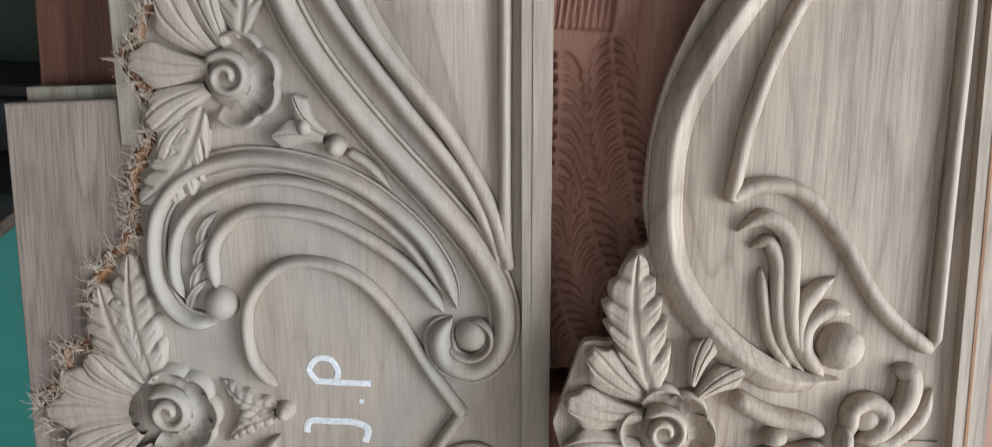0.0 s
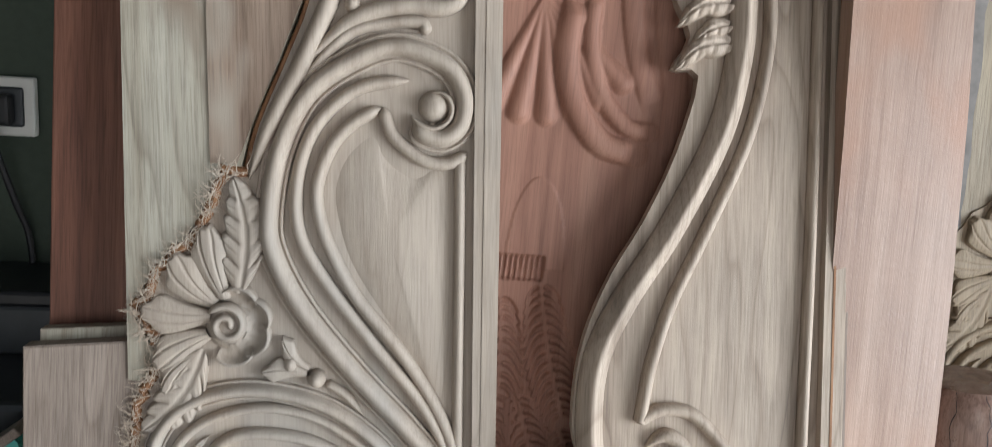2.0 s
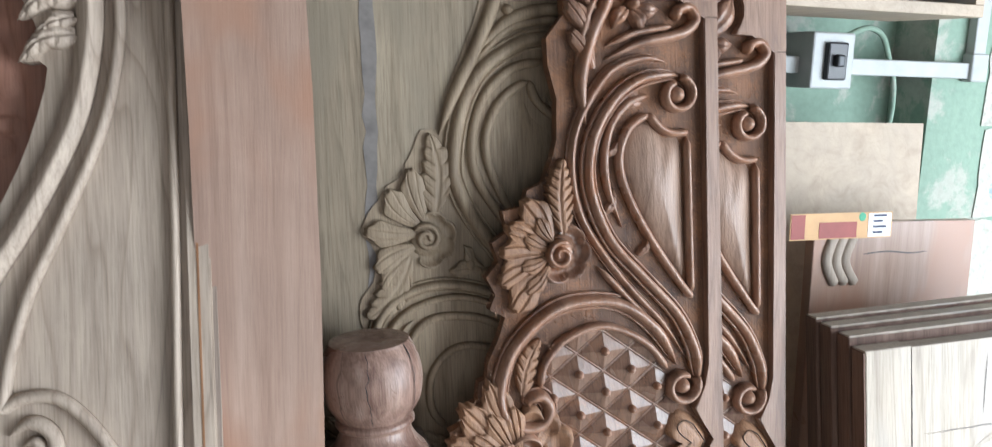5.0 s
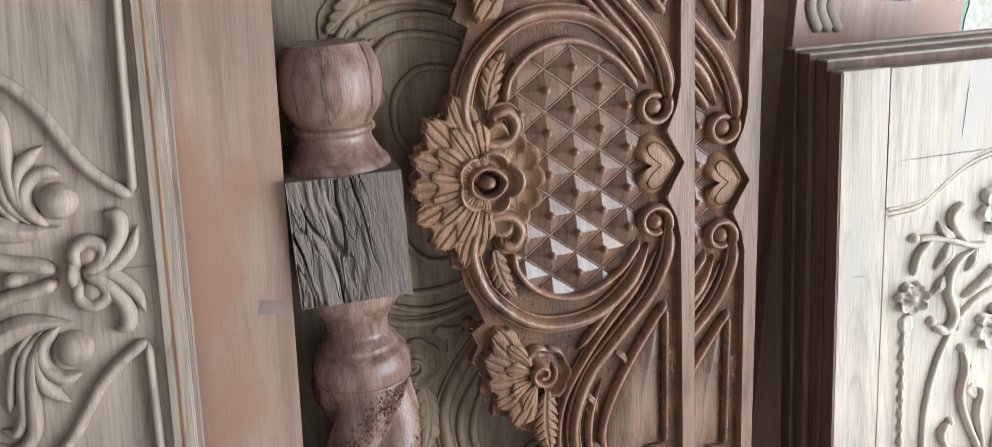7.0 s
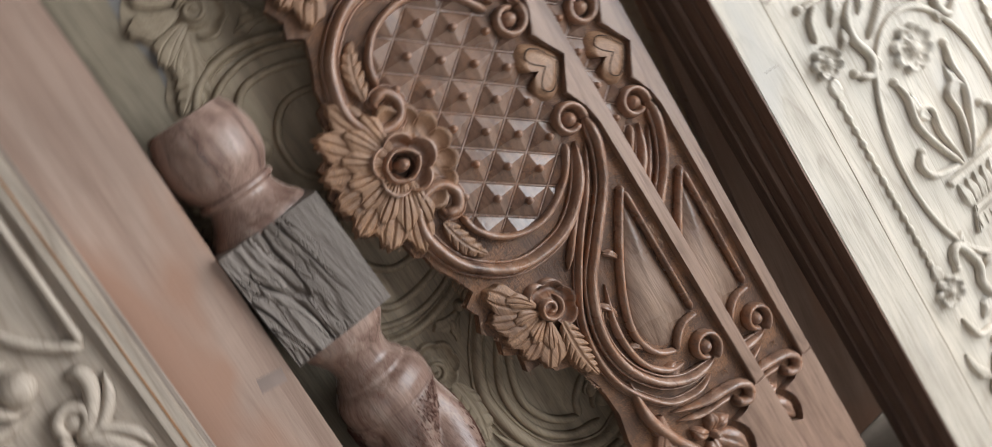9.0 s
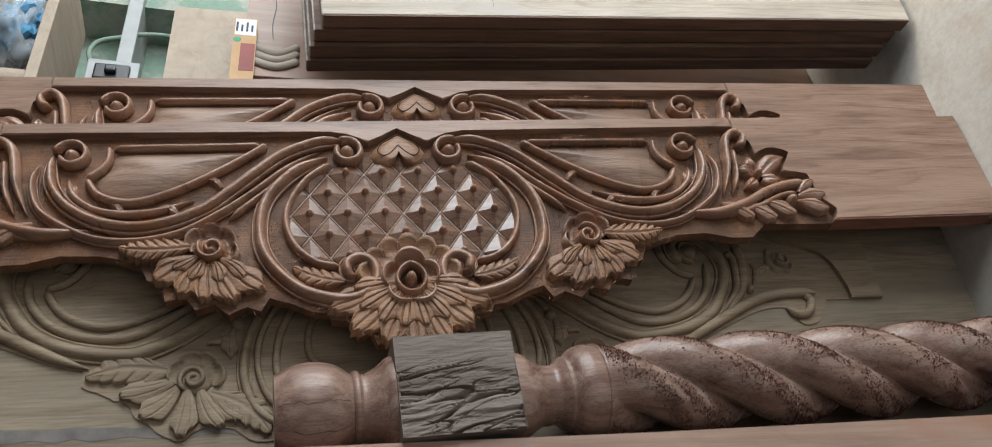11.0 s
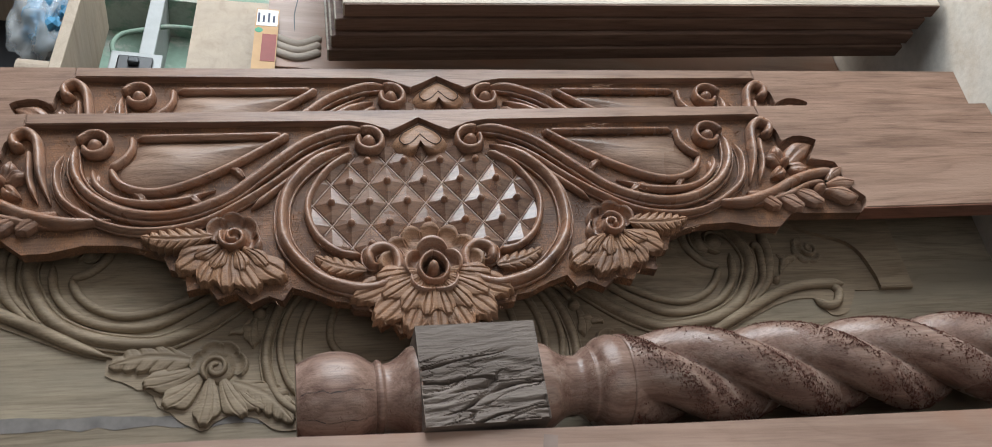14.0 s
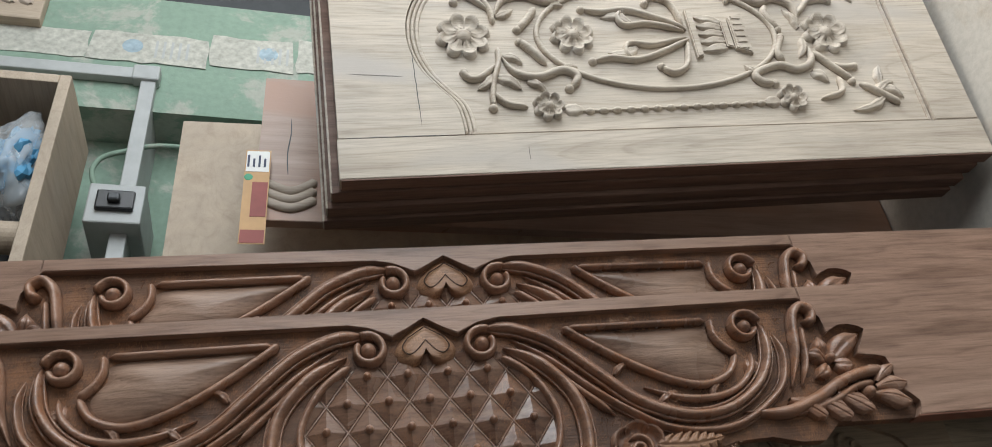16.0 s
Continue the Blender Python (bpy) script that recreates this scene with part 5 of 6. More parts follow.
# ---- turned post ----
def turned_post():
    top = Vector((0.620, 0.757, 1.238))
    axis = (Vector((0.708, 0.70, 0.0)) - top).normalized()
    m = Matrix.Translation(top) @ axis.to_track_quat("-Z", "Y").to_matrix().to_4x4()
    # turn about its own axis so that the split face looks out
    xw = m.to_3x3() @ Vector((0, -1, 0))
    m = m @ Matrix.Rotation(math.atan2(xw.x, -xw.y) * -1 - radians(4), 4, "Z")
    t = thing("turned_post", m, "turned bed post with ball top, split square block and rope twist", "post")

    def lathe(profile, n=44, fn=None):
        bm = bmesh.new()
        rows_ = []
        for r, z in profile:
            rows_.append([bm.verts.new((r * (fn(a, z) if fn else 1) * math.cos(a), r * (fn(a, z) if fn else 1) * math.sin(a), z)) for a in (2 * math.pi * k / n for k in range(n))])
        for a, b in zip(rows_, rows_[1:]):
            for k in range(n):
                bm.faces.new((a[k], a[(k + 1) % n], b[(k + 1) % n], b[k]))
        bm.faces.new(rows_[0])
        bm.faces.new(rows_[-1][::-1])
        return bm

    def smooth_profile(pts, per=5):
        return curve(pts, per)
    wob = lambda a, z: 1 + 0.012 * noise.noise((math.cos(a) * 2, math.sin(a) * 2, z * 14))
    part("ball", lathe(smooth_profile([(0.0005, 0), (0.046, 0.0), (0.053, -0.004), (0.062, -0.025), (0.0655, -0.05), (0.061, -0.078), (0.049, -0.098), (0.046, -0.102)]), fn=wob), POSTW, t, smooth=True)
    part("neck", lathe(smooth_profile([(0.046, -0.1), (0.051, -0.104), (0.051, -0.110), (0.046, -0.114), (0.048, -0.124), (0.056, -0.138), (0.065, -0.148), (0.068, -0.158)]), fn=wob), POSTW, t, smooth=True)
    ball = [(0.046, 0.0), (0.053, -0.004), (0.062, -0.025), (0.0655, -0.05), (0.061, -0.078), (0.049, -0.098)]
    for ang, wid, o in ((-1.75, 0.0007, 1.0), (-0.75, 0.0011, 4.0), (-2.35, 0.0006, 8.0)):
        bm = bmesh.new()
        prev = None
        for k, (r, z) in enumerate(curve(ball, 6)):
            a = ang + 0.10 * noise.noise((z * 30, o, 0)) + 0.04 * noise.noise((z * 110, o, 3))
            ww = wid * (0.4 + 0.9 * abs(noise.noise((z * 50, o, 6)))) / r
            row = [bm.verts.new(((r + 0.0012) * math.cos(a + d * ww), (r + 0.0012) * math.sin(a + d * ww), z)) for d in (-1, 1)]
            if prev:
                bm.faces.new((prev[0], prev[1], row[1], row[0]))
            prev = row
        part("crack", bm, BLACK, t, "fine dark drying crack")
    # square block with one deeply split face
    h, z0, z1 = 0.070, -0.318, -0.155
    bm = bmesh.new()
    nu, nz = 130, 90
    for face in range(4):
        rot = Matrix.Rotation(radians(90 * face), 3, "Z")
        grid = []
        for i in range(nu + 1):
            row = []
            for k in range(nz + 1):
                u, z = -h + 2 * h * i / nu, z0 + (z1 - z0) * k / nz
                y = -h
                if face == 0 and 0 < i < nu and 0 < k < nz:
                    split = max(0.0, min(1.0, (0.034 - u + 0.012 * noise.noise((0, z * 20, 2))) / 0.012))
                    w_ = u + 0.12 * (z - z0) + 0.004 * noise.noise((u * 40, z * 30, 5))
                    a = noise.fractal((w_ * 110, z * 16, 0.3), 1.0, 2.0, 6)
                    cracks = sum(math.exp(-(noise.noise((w_ * f + o, z * g, o)) / 0.034) ** 2) * d for f, g, o, d in ((34, 5, 3.1, 0.015), (75, 14, 7.7, 0.006), (130, 24, 1.3, 0.0022)))
                    worn = max(0.0, min(1.0, 0.55 + 1.6 * noise.noise((w_ * 22, z * 16, 9))))
                    y += split * (cracks * worn + 0.0035 * max(0, a + 0.2)) + 0.0010 * abs(a)
                row.append(bm.verts.new(rot @ Vector((u, y, z))))
            grid.append(row)
        for i in range(nu):
            for k in range(nz):
                bm.faces.new((grid[i][k], grid[i + 1][k], grid[i + 1][k + 1], grid[i][k + 1]))
    bmesh.ops.remove_doubles(bm, verts=bm.verts, dist=1e-5)
    for z in (z0, z1):
        vs = [bm.verts.new((a * h, b * h, z)) for a, b in ((-1, -1), (1, -1), (1, 1), (-1, 1))]
        bm.faces.new(vs)
    part("block", bm, BARK, t, "dark weathered square block with deep cracks")
    part("lower_neck", lathe(smooth_profile([(0.063, -0.316), (0.061, -0.336), (0.052, -0.350), (0.043, -0.366), (0.042, -0.384), (0.049, -0.394), (0.0525, -0.399), (0.0535, -0.404), (0.062, -0.413), (0.0675, -0.430), (0.066, -0.448), (0.060, -0.468)]), fn=wob), POSTW, t, smooth=True)
    turn_at = lambda z: 2 * math.pi * (z + 0.37) / 0.456

    def twist(a, z):
        c = abs(math.cos(1.5 * (a - turn_at(z))))
        groove = 0.05 * math.exp(-((c - 0.72) / 0.07) ** 2) * (1 if math.sin(3 * (a - turn_at(z))) > 0 else 0)
        k = min(1, max(0, (-0.445 - z) / 0.06))
        return 1 + k * (0.5 * (c ** 0.75 - 0.86) - groove)
    part("rope_twist", lathe([(0.068, -0.447 - 0.004 * k) for k in range(193)], 84, twist), POSTW, t, "rope twisted shaft with red sawdust in the grooves", smooth=True)
    r2 = random.Random(9)
    verts, faces = [], []
    while len(verts) < 4 * 26000:
        z = r2.uniform(-1.2, -0.45)
        off = r2.gauss(-0.8, 0.3)
        a = turn_at(z) + math.pi / 3 + off + 2 * math.pi / 3 * r2.randrange(3)
        if off < -1.6 or off > 0.05 or noise.noise((z * 22, off * 2.5, a * 0.5)) + 0.35 * noise.noise((z * 90, off * 9, 2)) < r2.uniform(-0.45, 0.35):
            continue
        rr = 0.068 * twist(a, z) + r2.uniform(0.0002, 0.0014)
        p, q, k = Vector((rr * math.cos(a), rr * math.sin(a), z)), r2.uniform(0.0009, 0.0022), len(verts)
        for _ in range(4):
            verts.append(tuple(p + Vector((r2.uniform(-q, q), r2.uniform(-q, q), r2.uniform(-q, q)))))
        faces += [(k, k + 1, k + 2), (k, k + 1, k + 3), (k + 1, k + 2, k + 3), (k + 2, k, k + 3)]
    me = bpy.data.meshes.new("sawdust")
    me.from_pydata(verts, [], faces)
    me.materials.append(SAWDUST)
    grains = new("sawdust", me)
    grains.parent = t
    tagged(grains, "dark red sawdust caught in the grooves", kind="stuff")
    return t


turned_post()

# ---- stack of carved doors ----
M_D = pose(1.335, 0.671, 1.193, 85.67, -4.8, -7.93)


def flower(parent, cx, cy, r, z, n, mat):
    c = part("flower", dome(cx, cy, r * 0.32, 1.5, z, 14, 4), mat, parent, smooth=True)
    for k in range(n):
        part("petal", petal(cx, cy, r * 0.26, r, k * 360 / n + 12, 172 / n, 1.35, z, 6, 8), mat, c, smooth=True)


def carved_door():
    W, HT, F = 57.4, 118.5, -1.1
    t = thing("carved_door", M_D, "pale carved door with vase, flowers and bead chains", "door", "stacked doors")
    mat = DOORW
    c = W / 2
    part("stile", slab([(0, 0), (7.5, 0), (7.5, -HT), (0, -HT)], -3.2, 0, 0.12), mat, t)
    part("stile", slab([(W - 7.5, 0), (W, 0), (W, -HT), (W - 7.5, -HT)], -3.2, 0, 0.12), mat, t)
    arch = [(8.0, -20.8), (11.0, -20.6), (14.2, -19.8), (17.6, -17.2), (20.9, -14.9), (25.0, -13.4), (c, -13.0)]
    line = curve(arch, 5)
    full = line + [(W - x, y) for x, y in line[-2::-1]]
    part("top_rail", slab([(7.65, -0.2), (7.65, -20.8)] + full + [(W - 7.65, -20.8), (W - 7.65, -0.2)], -3.2, -0.06, 0.0), mat, t)
    part("bottom_rail", slab([(7.65, -109.2), (W - 7.65, -109.2), (W - 7.65, -HT + 0.1), (7.65, -HT + 0.1)], -3.2, -0.06, 0.12), mat, t)
    part("panel", slab([(7.6, -12), (W - 7.6, -12), (W - 7.6, -110), (7.6, -110)], -2.8, F), mat, t)
    for k, (x0, y0, x1, y1) in enumerate(((7.55, -0.3, 7.6, -20.0), (9.0, -13.9, 27.0, -13.6), (1.2, -31.0, 5.8, -31.2), (20.4, -2.0, 19.6, -12.0))):
        pts = [(x0 + (x1 - x0) * q / 12 + 0.12 * noise.noise((q * 0.9, k * 7.0, 0)), y0 + (y1 - y0) * q / 12 + 0.12 * noise.noise((q * 0.9, k * 5.0, 4))) for q in range(13)]
        part("crack", sweep(pts, 0.07 if k < 2 else 0.04, 0.03, -0.02, (0.3, 0.3)), BLACK, t, "fine dark crack")
    for k in range(3):
        part("arch_step", sweep([(x, y - 0.45 - 0.8 * k) for x, y in full], 0.36, 0.75 - 0.22 * k, F), mat, t, smooth=True)
    part("panel_rim", slab([(7.9, -21.5), (8.5, -21.5), (8.5, -108.9), (7.9, -108.9)], F, F + 0.5, 0.15), mat, t)
    part("panel_rim", slab([(8.0, -108.4), (W - 8.0, -108.4), (W - 8.0, -109.0), (8.0, -109.0)], F, F + 0.5, 0.15), mat, t)
    oval = [(c + 12.2 * math.cos(2 * math.pi * k / 60), -60.0 + 23.4 * math.sin(2 * math.pi * k / 60)) for k in range(61)]
    part("oval_bead", sweep(oval, 0.5, 0.85, F), mat, t, smooth=True)
    flower(t, c, -43.2, 4.4, F, 8, mat)
    for s in (1, -1):
        fx = lambda x: c + s * (x - c)

        def mould(nm, pts, w, h, ends=(0.15, 0.2)):
            part(nm, sweep(curve([(fx(x), y) for x, y in pts], 6), w * 1.0, h * 1.35, F, ends), mat, t, smooth=True)
        if s == 1:
            flower(t, c, -23.2, 5.2, F, 8, mat)
            flower(t, c, -94.0, 5.0, F, 8, mat)
        flower(t, fx(13.2), -36.2, 3.0, F, 7, mat)
        flower(t, fx(13.6), -82.4, 3.0, F, 7, mat)
        for k in range(14):
            part("chain_bead", dome(fx(12.1 + 0.05 * k), -43.4 - 2.5 * k, 0.62, 0.95, F, 10, 4, 0.95), mat, t, smooth=True)
        mould("chain_string", [(12.1, -42), (12.8, -77)], 0.2, 0.4, (0, 0))
        part("chain_leaf", leaf((fx(12.6), -39.2), (fx(12.4), -43.0), 1.3, 0.9, F, 0, 3, ns=10, nt_=6), mat, t, smooth=True)
        part("chain_leaf", leaf((fx(13.2), -79.4), (fx(12.8), -76.0), 1.3, 0.9, F, 0, 3, ns=10, nt_=6), mat, t, smooth=True)
        # upper spray: stems, buds and curls
        mould("tendril", [(26.0, -28.9), (23.1, -28.8), (19.3, -27.5), (15.6, -26.7), (13.3, -26.7)], 0.5, 0.9, (0.1, 0.1))
        mould("tendril", [(22.7, -28.5), (19.9, -25.6), (19.3, -23.4), (21.0, -22.0)], 0.6, 0.95, (0.3, 0.1))
        mould("tendril", [(24.2, -29.4), (20.6, -31.3), (19.4, -35.3), (20.9, -39.9), (19.4, -42.5), (16.9, -41.0)], 0.75, 1.0, (0.3, 0.12))
        mould("tendril", [(27.6, -33.0), (24.8, -35.5), (22.1, -37.4)], 0.75, 1.0, (0.2, 0.3))
        mould("tendril", [(16.4, -27.0), (14.0, -28.9), (13.2, -32.6)], 0.55, 0.9, (0.3, 0.2))
        for x, y in ((13.2, -26.5), (20.8, -22.4), (16.9, -40.6), (27.3, -33.2)):
            part("tendril_ball", dome(fx(x), y, 0.85, 1.15, F, 14, 5), mat, t, smooth=True)
        for (bx, by), (tx, ty), w in (((19.9, -27.2), (17.0, -24.2), 0.95), ((24.2, -29.8), (22.4, -33.2), 0.8), ((19.6, -28.3), (16.8, -32.2), 1.2), ((21.0, -40.0), (21.6, -43.0), 0.8), ((18.6, -33.4), (16.2, -36.6), 0.8)):
            part("tendril_leaf", leaf((fx(bx), by), (fx(tx), ty), w, 1.1, F, 0.1 * s, 2, ns=12, nt_=8), mat, t, smooth=True)
        # lower spray
        mould("tendril", [(26.4, -89.1), (22.0, -88.9), (20.1, -85.4), (21.1, -81.8), (19.3, -76.7), (17.4, -77.4), (17.0, -80.2)], 0.75, 1.0, (0.2, 0.12))
        mould("tendril", [(28.0, -84.5), (24.1, -82.5), (21.9, -83.5)], 0.7, 1.0, (0.15, 0.3))
        mould("tendril", [(24.2, -89.5), (21.2, -92.2), (17.2, -96.0)], 0.6, 0.95, (0.2, 0.15))
        mould("tendril", [(21.2, -92.1), (20.4, -94.8), (20.6, -97.6)], 0.6, 0.95, (0.3, 0.1))
        mould("tendril", [(18.3, -93.2), (14.8, -92.8), (13.4, -88.2)], 0.55, 0.9, (0.25, 0.2))
        mould("tendril", [(16.6, -97.2), (14.5, -100.3), (11.8, -104.0)], 0.65, 0.95, (0.25, 0.15))
        for x, y in ((17.0, -80.0), (27.8, -84.3), (20.6, -97.4), (17.2, -95.8)):
            part("tendril_ball", dome(fx(x), y, 0.85, 1.15, F, 14, 5), mat, t, smooth=True)
        for (bx, by), (tx, ty), w in (((27.3, -88.7), (22.8, -86.8), 0.9), ((19.4, -88.4), (17.0, -91.2), 1.2), ((13.4, -101.2), (10.6, -93.8), 0.95), ((16.4, -101.6), (21.0, -102.8), 0.9), ((15.6, -101.8), (13.2, -105.4), 1.0), ((14.6, -100.2), (17.0, -104.6), 0.9), ((19.6, -77.0), (21.4, -75.0), 0.8)):
            part("tendril_leaf", leaf((fx(bx), by), (fx(tx), ty), w, 1.1, F, 0.1 * s, 2, ns=12, nt_=8), mat, t, smooth=True)
        # stems that rise from the vase
        mould("vase_stem", [(27.6, -65.8), (25.0, -60.6), (22.9, -54.6), (23.4, -49.6), (22.6, -45.8)], 0.55, 0.95)
        mould("vase_stem", [(28.0, -65.4), (26.2, -58.4), (26.6, -53.8), (24.6, -52.6), (22.9, -54.0)], 0.5, 0.95)
        mould("vase_stem", [(27.2, -65.2), (21.6, -63.8), (19.8, -60.6), (21.4, -58.6)], 0.55, 0.95)
        for x, y in ((22.7, -46.0), (23.0, -54.0), (21.3, -58.8)):
            part("tendril_ball", dome(fx(x), y, 0.8, 1.15, F, 14, 5), mat, t, smooth=True)
        part("vase_leaf", leaf((fx(25.8), -55.0), (fx(24.6), -49.2), 1.1, 1.0, F, 0.15 * s, 2, ns=12, nt_=8), mat, t, smooth=True)
    # vase: rim, fluted bowl, stem and foot
    part("vase_rim", slab([(c - 5.6, -66.2), (c + 5.6, -66.2), (c + 5.2, -67.6), (c - 5.2, -67.6)], F, F + 0.9, 0.2), mat, t)
    for k in range(5):
        x = c - 4.0 + 2.0 * k
        part("vase_flute", leaf((x * 0.75 + c * 0.25, -72.6), (x, -67.4), 1.1, 1.1, F, 0, 1, ns=8, nt_=6, point=0.6), mat, t, smooth=True)
    part("vase_stem_ring", slab([(c - 3.0, -72.8), (c + 3.0, -72.8), (c + 3.4, -74.2), (c - 3.4, -74.2)], F, F + 0.8, 0.2), mat, t)
    part("vase_foot", slab([(c - 3.6, -74.4), (c + 3.6, -74.4), (c + 4.8, -77.6), (c - 4.8, -77.6)], F, F + 0.9, 0.2), mat, t)
    for k in range(6):
        part("foot_flute", slab([(c - 3.9 + 1.4 * k, -75.0), (c - 3.2 + 1.4 * k, -75.0), (c - 3.2 + 1.4 * k, -77.0), (c - 3.9 + 1.4 * k, -77.0)], F + 0.8, F + 1.1, 0.1), mat, t)
    return t


front_door = carved_door()


def back_door(m):
    t = thing("plain_door", m, "unfinished reddish door behind the carved one, darkened for its shaded edge", "door", "stacked doors")
    # whole leaf takes the darkened wood so its left edge looks shaded
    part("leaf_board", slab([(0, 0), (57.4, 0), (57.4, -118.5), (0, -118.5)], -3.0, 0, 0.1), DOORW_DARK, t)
    part("top_edge", slab([(0.2, -0.1), (57.2, -0.1), (57.2, 0.25), (0.2, 0.25)], -2.9, -0.1), DOORW, t, "pale sawn top edge")
    return t


d2 = back_door(M_D @ pose(-0.004, 0.012, -0.036))
copy_thing(d2, M_D @ pose(-0.012, 0.02, -0.071))
copy_thing(d2, M_D @ pose(-0.016, 0.026, -0.106))
# thin dark strip paints shade on the left side of the front door
part("shaded_edge_face", slab([(-0.25, -0.3), (0.0, -0.3), (0.0, -118.3), (-0.25, -118.3)], -3.1, -0.1), DOORW_DARK, front_door, "reddish sawn edge, darkened as the side away from the light")

# ---- behind the doors: plywood, carton label, split board ----
t = thing("plywood_sheet", pose(1.2, 1.0, 0, -3, 0, 0), "pale plywood sheet leaning on the wall", "plywood")
part("sheet", box(0.0, 0.60, 0.0, 0.012, 0.0, 1.50), PLY, t)
t = thing("carton_label", pose(1.495, 0.918, 1.338, 87, 0, 0), "orange and white packaging label stuck on plywood", "label")
part("paper", box(-0.12, 0.098, -0.032, 0.014, 0, 0.0012), ORANGE, t)
part("white_field", box(0.045, 0.095, -0.03, 0.012, 0.001, 0.002), WHITEPAPER, t)
for k in range(4):
    part("lettering", box(0.056, 0.084 - 0.008 * (k % 2), 0.006 - 0.01 * k, 0.010 - 0.01 * k, 0.0018, 0.003), INK, t)
part("green_badge", dome(3.2, 0.6, 0.8, 0.1, 0.12, 12, 3), GREENINK, t)
part("brown_field", box(-0.06, 0.02, -0.03, -0.002, 0.001, 0.002), MAROON, t)
part("brown_field", box(-0.118, -0.09, -0.03, 0.012, 0.001, 0.002), MAROON, t)
t = thing("split_board", pose(1.52, 0.93, 1.27, 88, 0, 0), "brown split board with a carved scroll end", "board")
part("board", slab([(-8, -126.8), (28, -126.8), (28.5, 5.8), (-8, 6.2)], -2.2, 0, 0.1), PINK, t)
part("crack", sweep(curve([(2, 0.2), (8, 0.6), (14, 0.1), (19, 0.5)], 5), 0.12, 0.05, 0.0, (0.2, 0.4)), BLACK, t)
for k in range(3):
    part("scroll_end", sweep(curve([(1.5 - 2.2 * k, -5.2), (-1.2 - 2.0 * k, -0.5), (1.2 - 2.2 * k, 5.4)], 6), 1.0, 0.9, 0.0, (0.1, 0.1)), PALE, t, smooth=True)

# ---- on the green wall ----
t = thing("cable_trunking", pose(0, 0, 0), "grey plastic cable trunking with an elbow", "trunking")
part("upright", box(2.012, 2.046, 1.176, 1.2, 1.63, 2.9, 0.003), GREYP, t)
part("crossbar", box(1.40, 2.010, 1.178, 1.322, 1.588, 1.622, 0.003), GREYP, t)
part("elbow", box(2.006, 2.052, 1.170, 1.2, 1.582, 1.642, 0.004), GREYP, t)
t = thing("switch_box", pose(1.615, 1.2, 1.615, 90, 0, 0), "grey switch box with a black rocker", "switch")
part("case", box(-0.05, 0.05, -0.055, 0.055, -0.12, 0.06, 0.004), GREYP, t)
part("rocker", box(-0.022, 0.026, -0.038, 0.036, 0.058, 0.072, 0.004), BLACK, t)
part("lever", box(-0.008, 0.01, -0.012, 0.012, 0.07, 0.085, 0.004), DARKGREY, t)
cord("green_cord", [(1.66, 1.185, 1.66), (1.76, 1.19, 1.68), (1.80, 1.19, 1.62), (1.82, 1.19, 1.55), (1.80, 1.19, 1.40)], 0.006, GREEN, "green painted cord on the wall")
r_ = random.Random(21)
for k, (x, z, w, h) in enumerate(((2.13, 1.88, 0.045, 0.24), (2.135, 1.62, 0.05, 0.27), (2.15, 1.38, 0.055, 0.20), (2.16, 1.17, 0.06, 0.2))):
    t = thing("poster_strip", pose(x, 1.1985, z, 90, 0, r_.uniform(-1, 1)), "torn remains of a printed poster strip on the wall", "poster")
    part("sheet", slab(jag([(-w * 100, -h * 50), (w * 100, -h * 50), (w * 100, h * 50), (-w * 100, h * 50), (-w * 100, -h * 50)], 3, 0.4, k + 2)[:-1], 0.0, 0.12), PAPER, t)
    if k in (1, 2):
        part("printed_disc", dome(0.5, (4 - 8 * (k - 1)), 2.4, 0.06, 0.12, 18, 2), plain("faded_blue_print", (0.32, 0.42, 0.48), 0.8, var=0.3), t)
        for j in range(5):
            part("printed_lines", box(-0.03, 0.03, -0.09 + 0.018 * j, -0.084 + 0.018 * j, 0.001, 0.0016), GREYP, t)
t = thing("wall_shelf", pose(0, 0, 0), "open wooden box shelf holding a plastic bag and a tin", "shelf")
part("bottom_board", box(1.10, 1.79, 0.96, 1.19, 1.700, 1.722, 0.002), PLY, t)
part("side_board", box(1.768, 1.79, 0.96, 1.19, 1.722, 2.15, 0.002), PLY, t)
# black back stands in for the deep shade inside the box
part("shade_back_board", box(1.10, 1.768, 1.18, 1.192, 1.722, 2.15), BLACK, t)
part("top_board", box(1.10, 1.79, 0.96, 1.19, 2.15, 2.17, 0.002), PLY, t)


def crumpled(cx, cy, cz, rx, ry, rz, seed, amp):
    bm = bmesh.new()
    bmesh.ops.create_icosphere(bm, subdivisions=4, radius=1)
    for v in bm.verts:
        n = v.co.normalized()
        k = 1 + amp * (noise.fractal(n * 2.2 + Vector((seed, 0, 0)), 1, 2, 4))
        v.co = (cx + rx * n.x * k, cy + ry * n.y * k, cz + max(-0.9, n.z * k) * rz)
    return bm


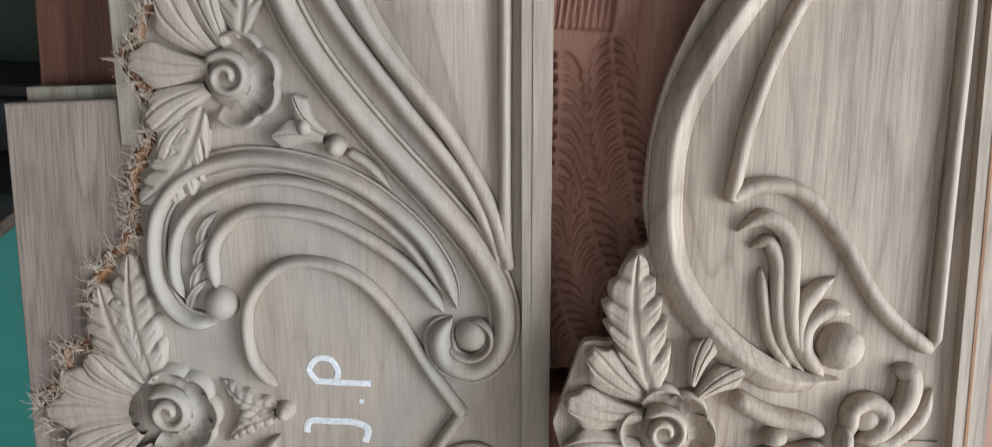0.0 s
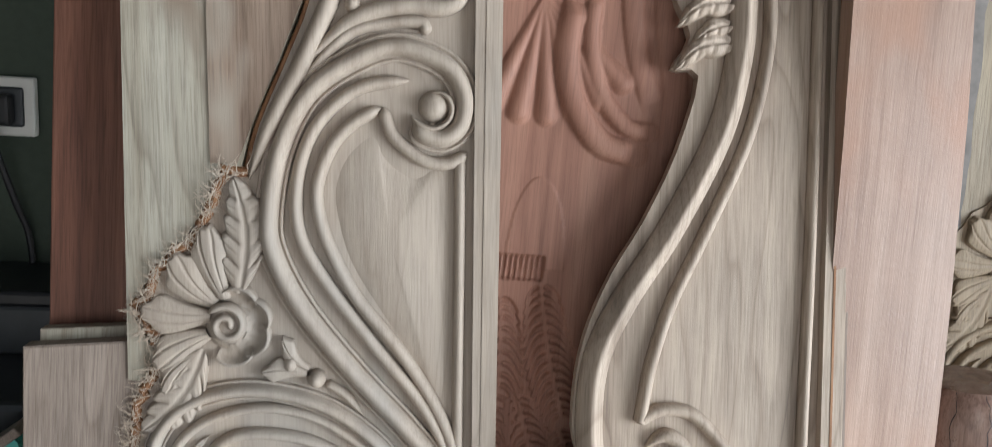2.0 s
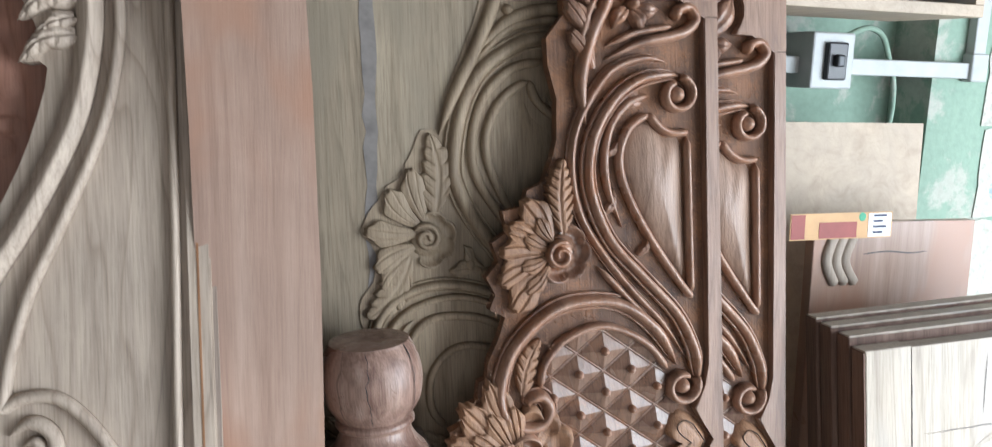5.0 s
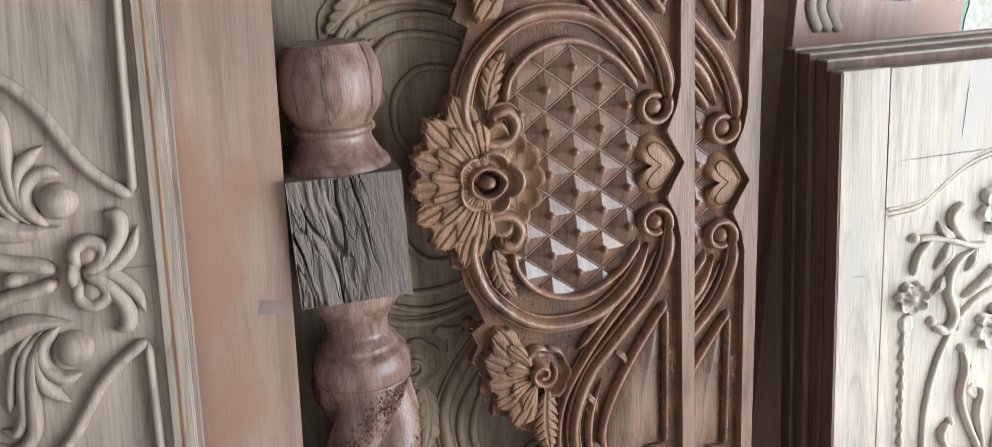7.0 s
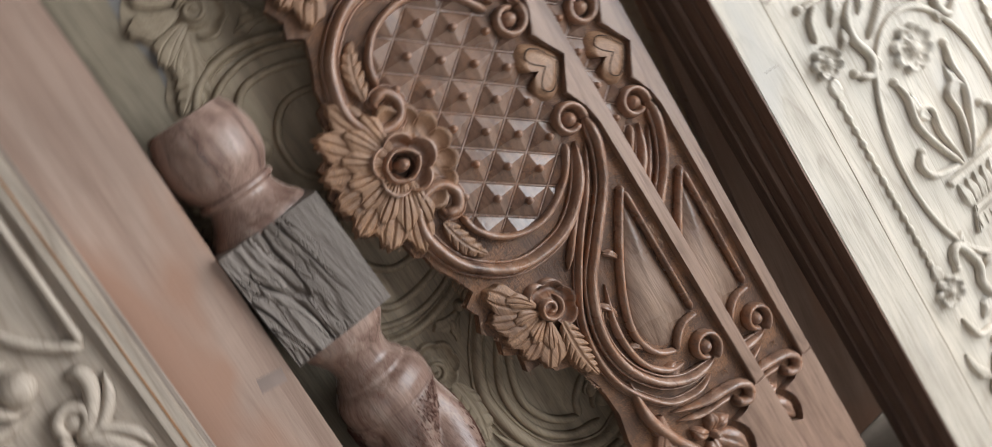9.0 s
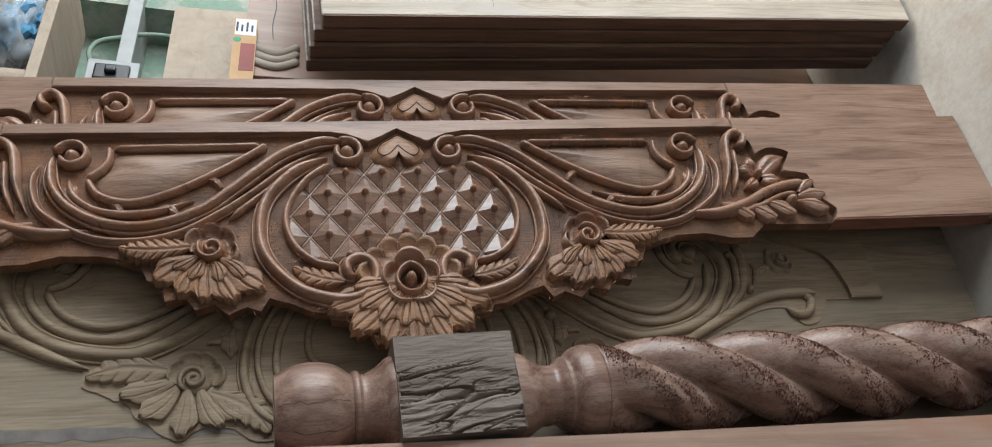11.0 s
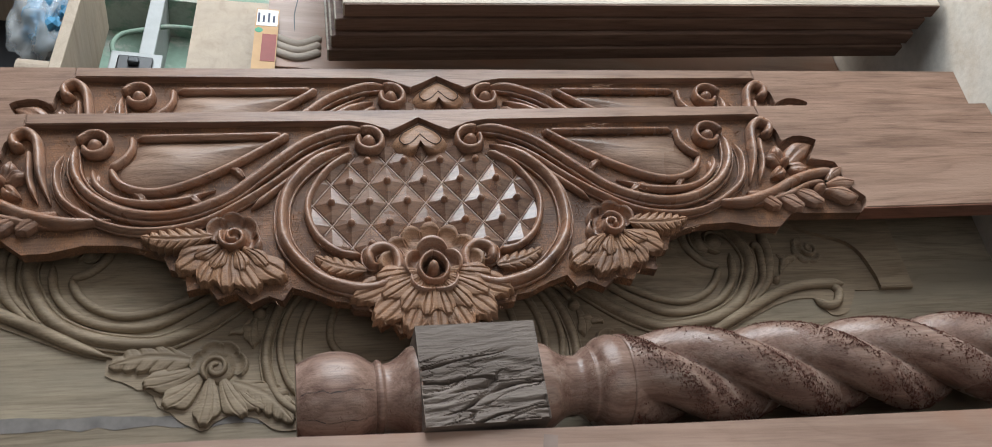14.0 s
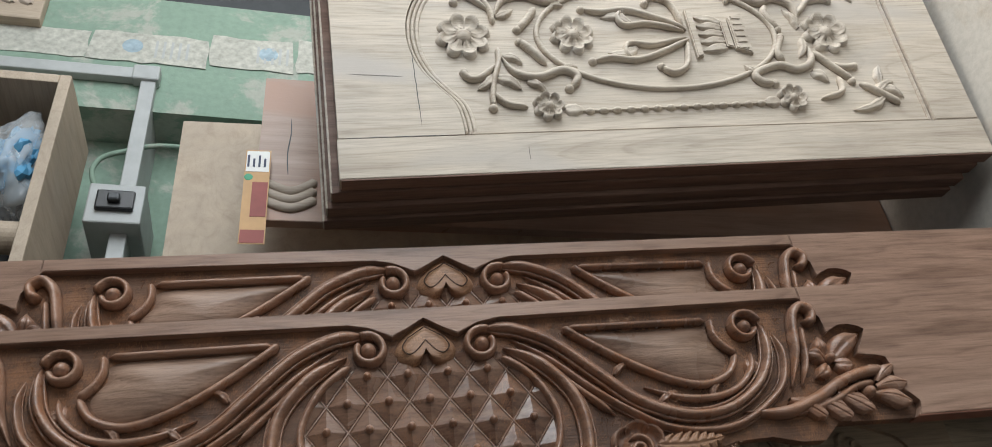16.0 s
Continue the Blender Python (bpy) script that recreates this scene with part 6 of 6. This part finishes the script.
t = thing("plastic_bag", pose(1.60, 1.03, 1.722), "clear plastic bag with blue packets", "bag")
part("film", crumpled(0, 0, 0.055, 0.11, 0.07, 0.06, 2, 0.35), FILM, t, smooth=True)
part("blue_packet", crumpled(0.0, -0.01, 0.045, 0.07, 0.05, 0.045, 7, 0.4), BLUE, t)
t = thing("small_tin", pose(1.42, 1.0, 1.722), "small brown tin on the shelf", "tin")
bm = bmesh.new()
bmesh.ops.create_cone(bm, cap_ends=True, segments=24, radius1=0.03, radius2=0.03, depth=0.06, matrix=Matrix.Translation((0, 0, 0.031)))
part("can", bm, PLY, t, smooth=False)
t = thing("carved_sample", pose(2.22, 1.17, 1.93, 90, 0, 0), "small framed wood carving hung on the wall", "carving")
part("frame", box(-0.05, 0.10, -0.06, 0.16, -0.03, 0.0, 0.004), PLY, t)
for k in range(4):
    part("relief", leaf((0.0, -3 + 4 * k), (6, 0 + 4 * k), 1.6, 1.0, 0.0, 0.1, 3, ns=10, nt_=6), PALE, t, smooth=True)

# ---- beyond the open side ----
t = thing("roof_post", pose(0, 0, 0), "dark timber post and rail at the open side", "post")
part("upright", box(2.32, 2.75, 1.22, 1.32, 0, 2.9, 0.005), DARKGREY, t)
random.seed(5)
for k in range(3):
    t = thing("shrub", pose(3.2 + 0.5 * k, 2.2 - 0.6 * k, 0), "leafy green shrub outside the shed", "shrub", "shrubs")
    bm = bmesh.new()
    bmesh.ops.create_cone(bm, cap_ends=True, segments=8, radius1=0.05, radius2=0.02, depth=1.6, matrix=Matrix.Translation((0, 0, 0.8)))
    part("trunk", bm, DARKRED, t)
    bm = bmesh.new()
    for _ in range(900):
        p = Vector((random.gauss(0, 0.35), random.gauss(0, 0.35), 1.5 + random.gauss(0, 0.45)))
        u = Vector((random.uniform(-1, 1), random.uniform(-1, 1), random.uniform(-0.6, 0.3))).normalized() * 0.07
        w = u.cross(Vector((random.uniform(-1, 1), 0.3, 1))).normalized() * 0.025
        bm.faces.new([bm.verts.new(q) for q in (p, p + u * 0.5 + w, p + u, p + u * 0.5 - w)])
    part("crown", bm, LEAFM, t)
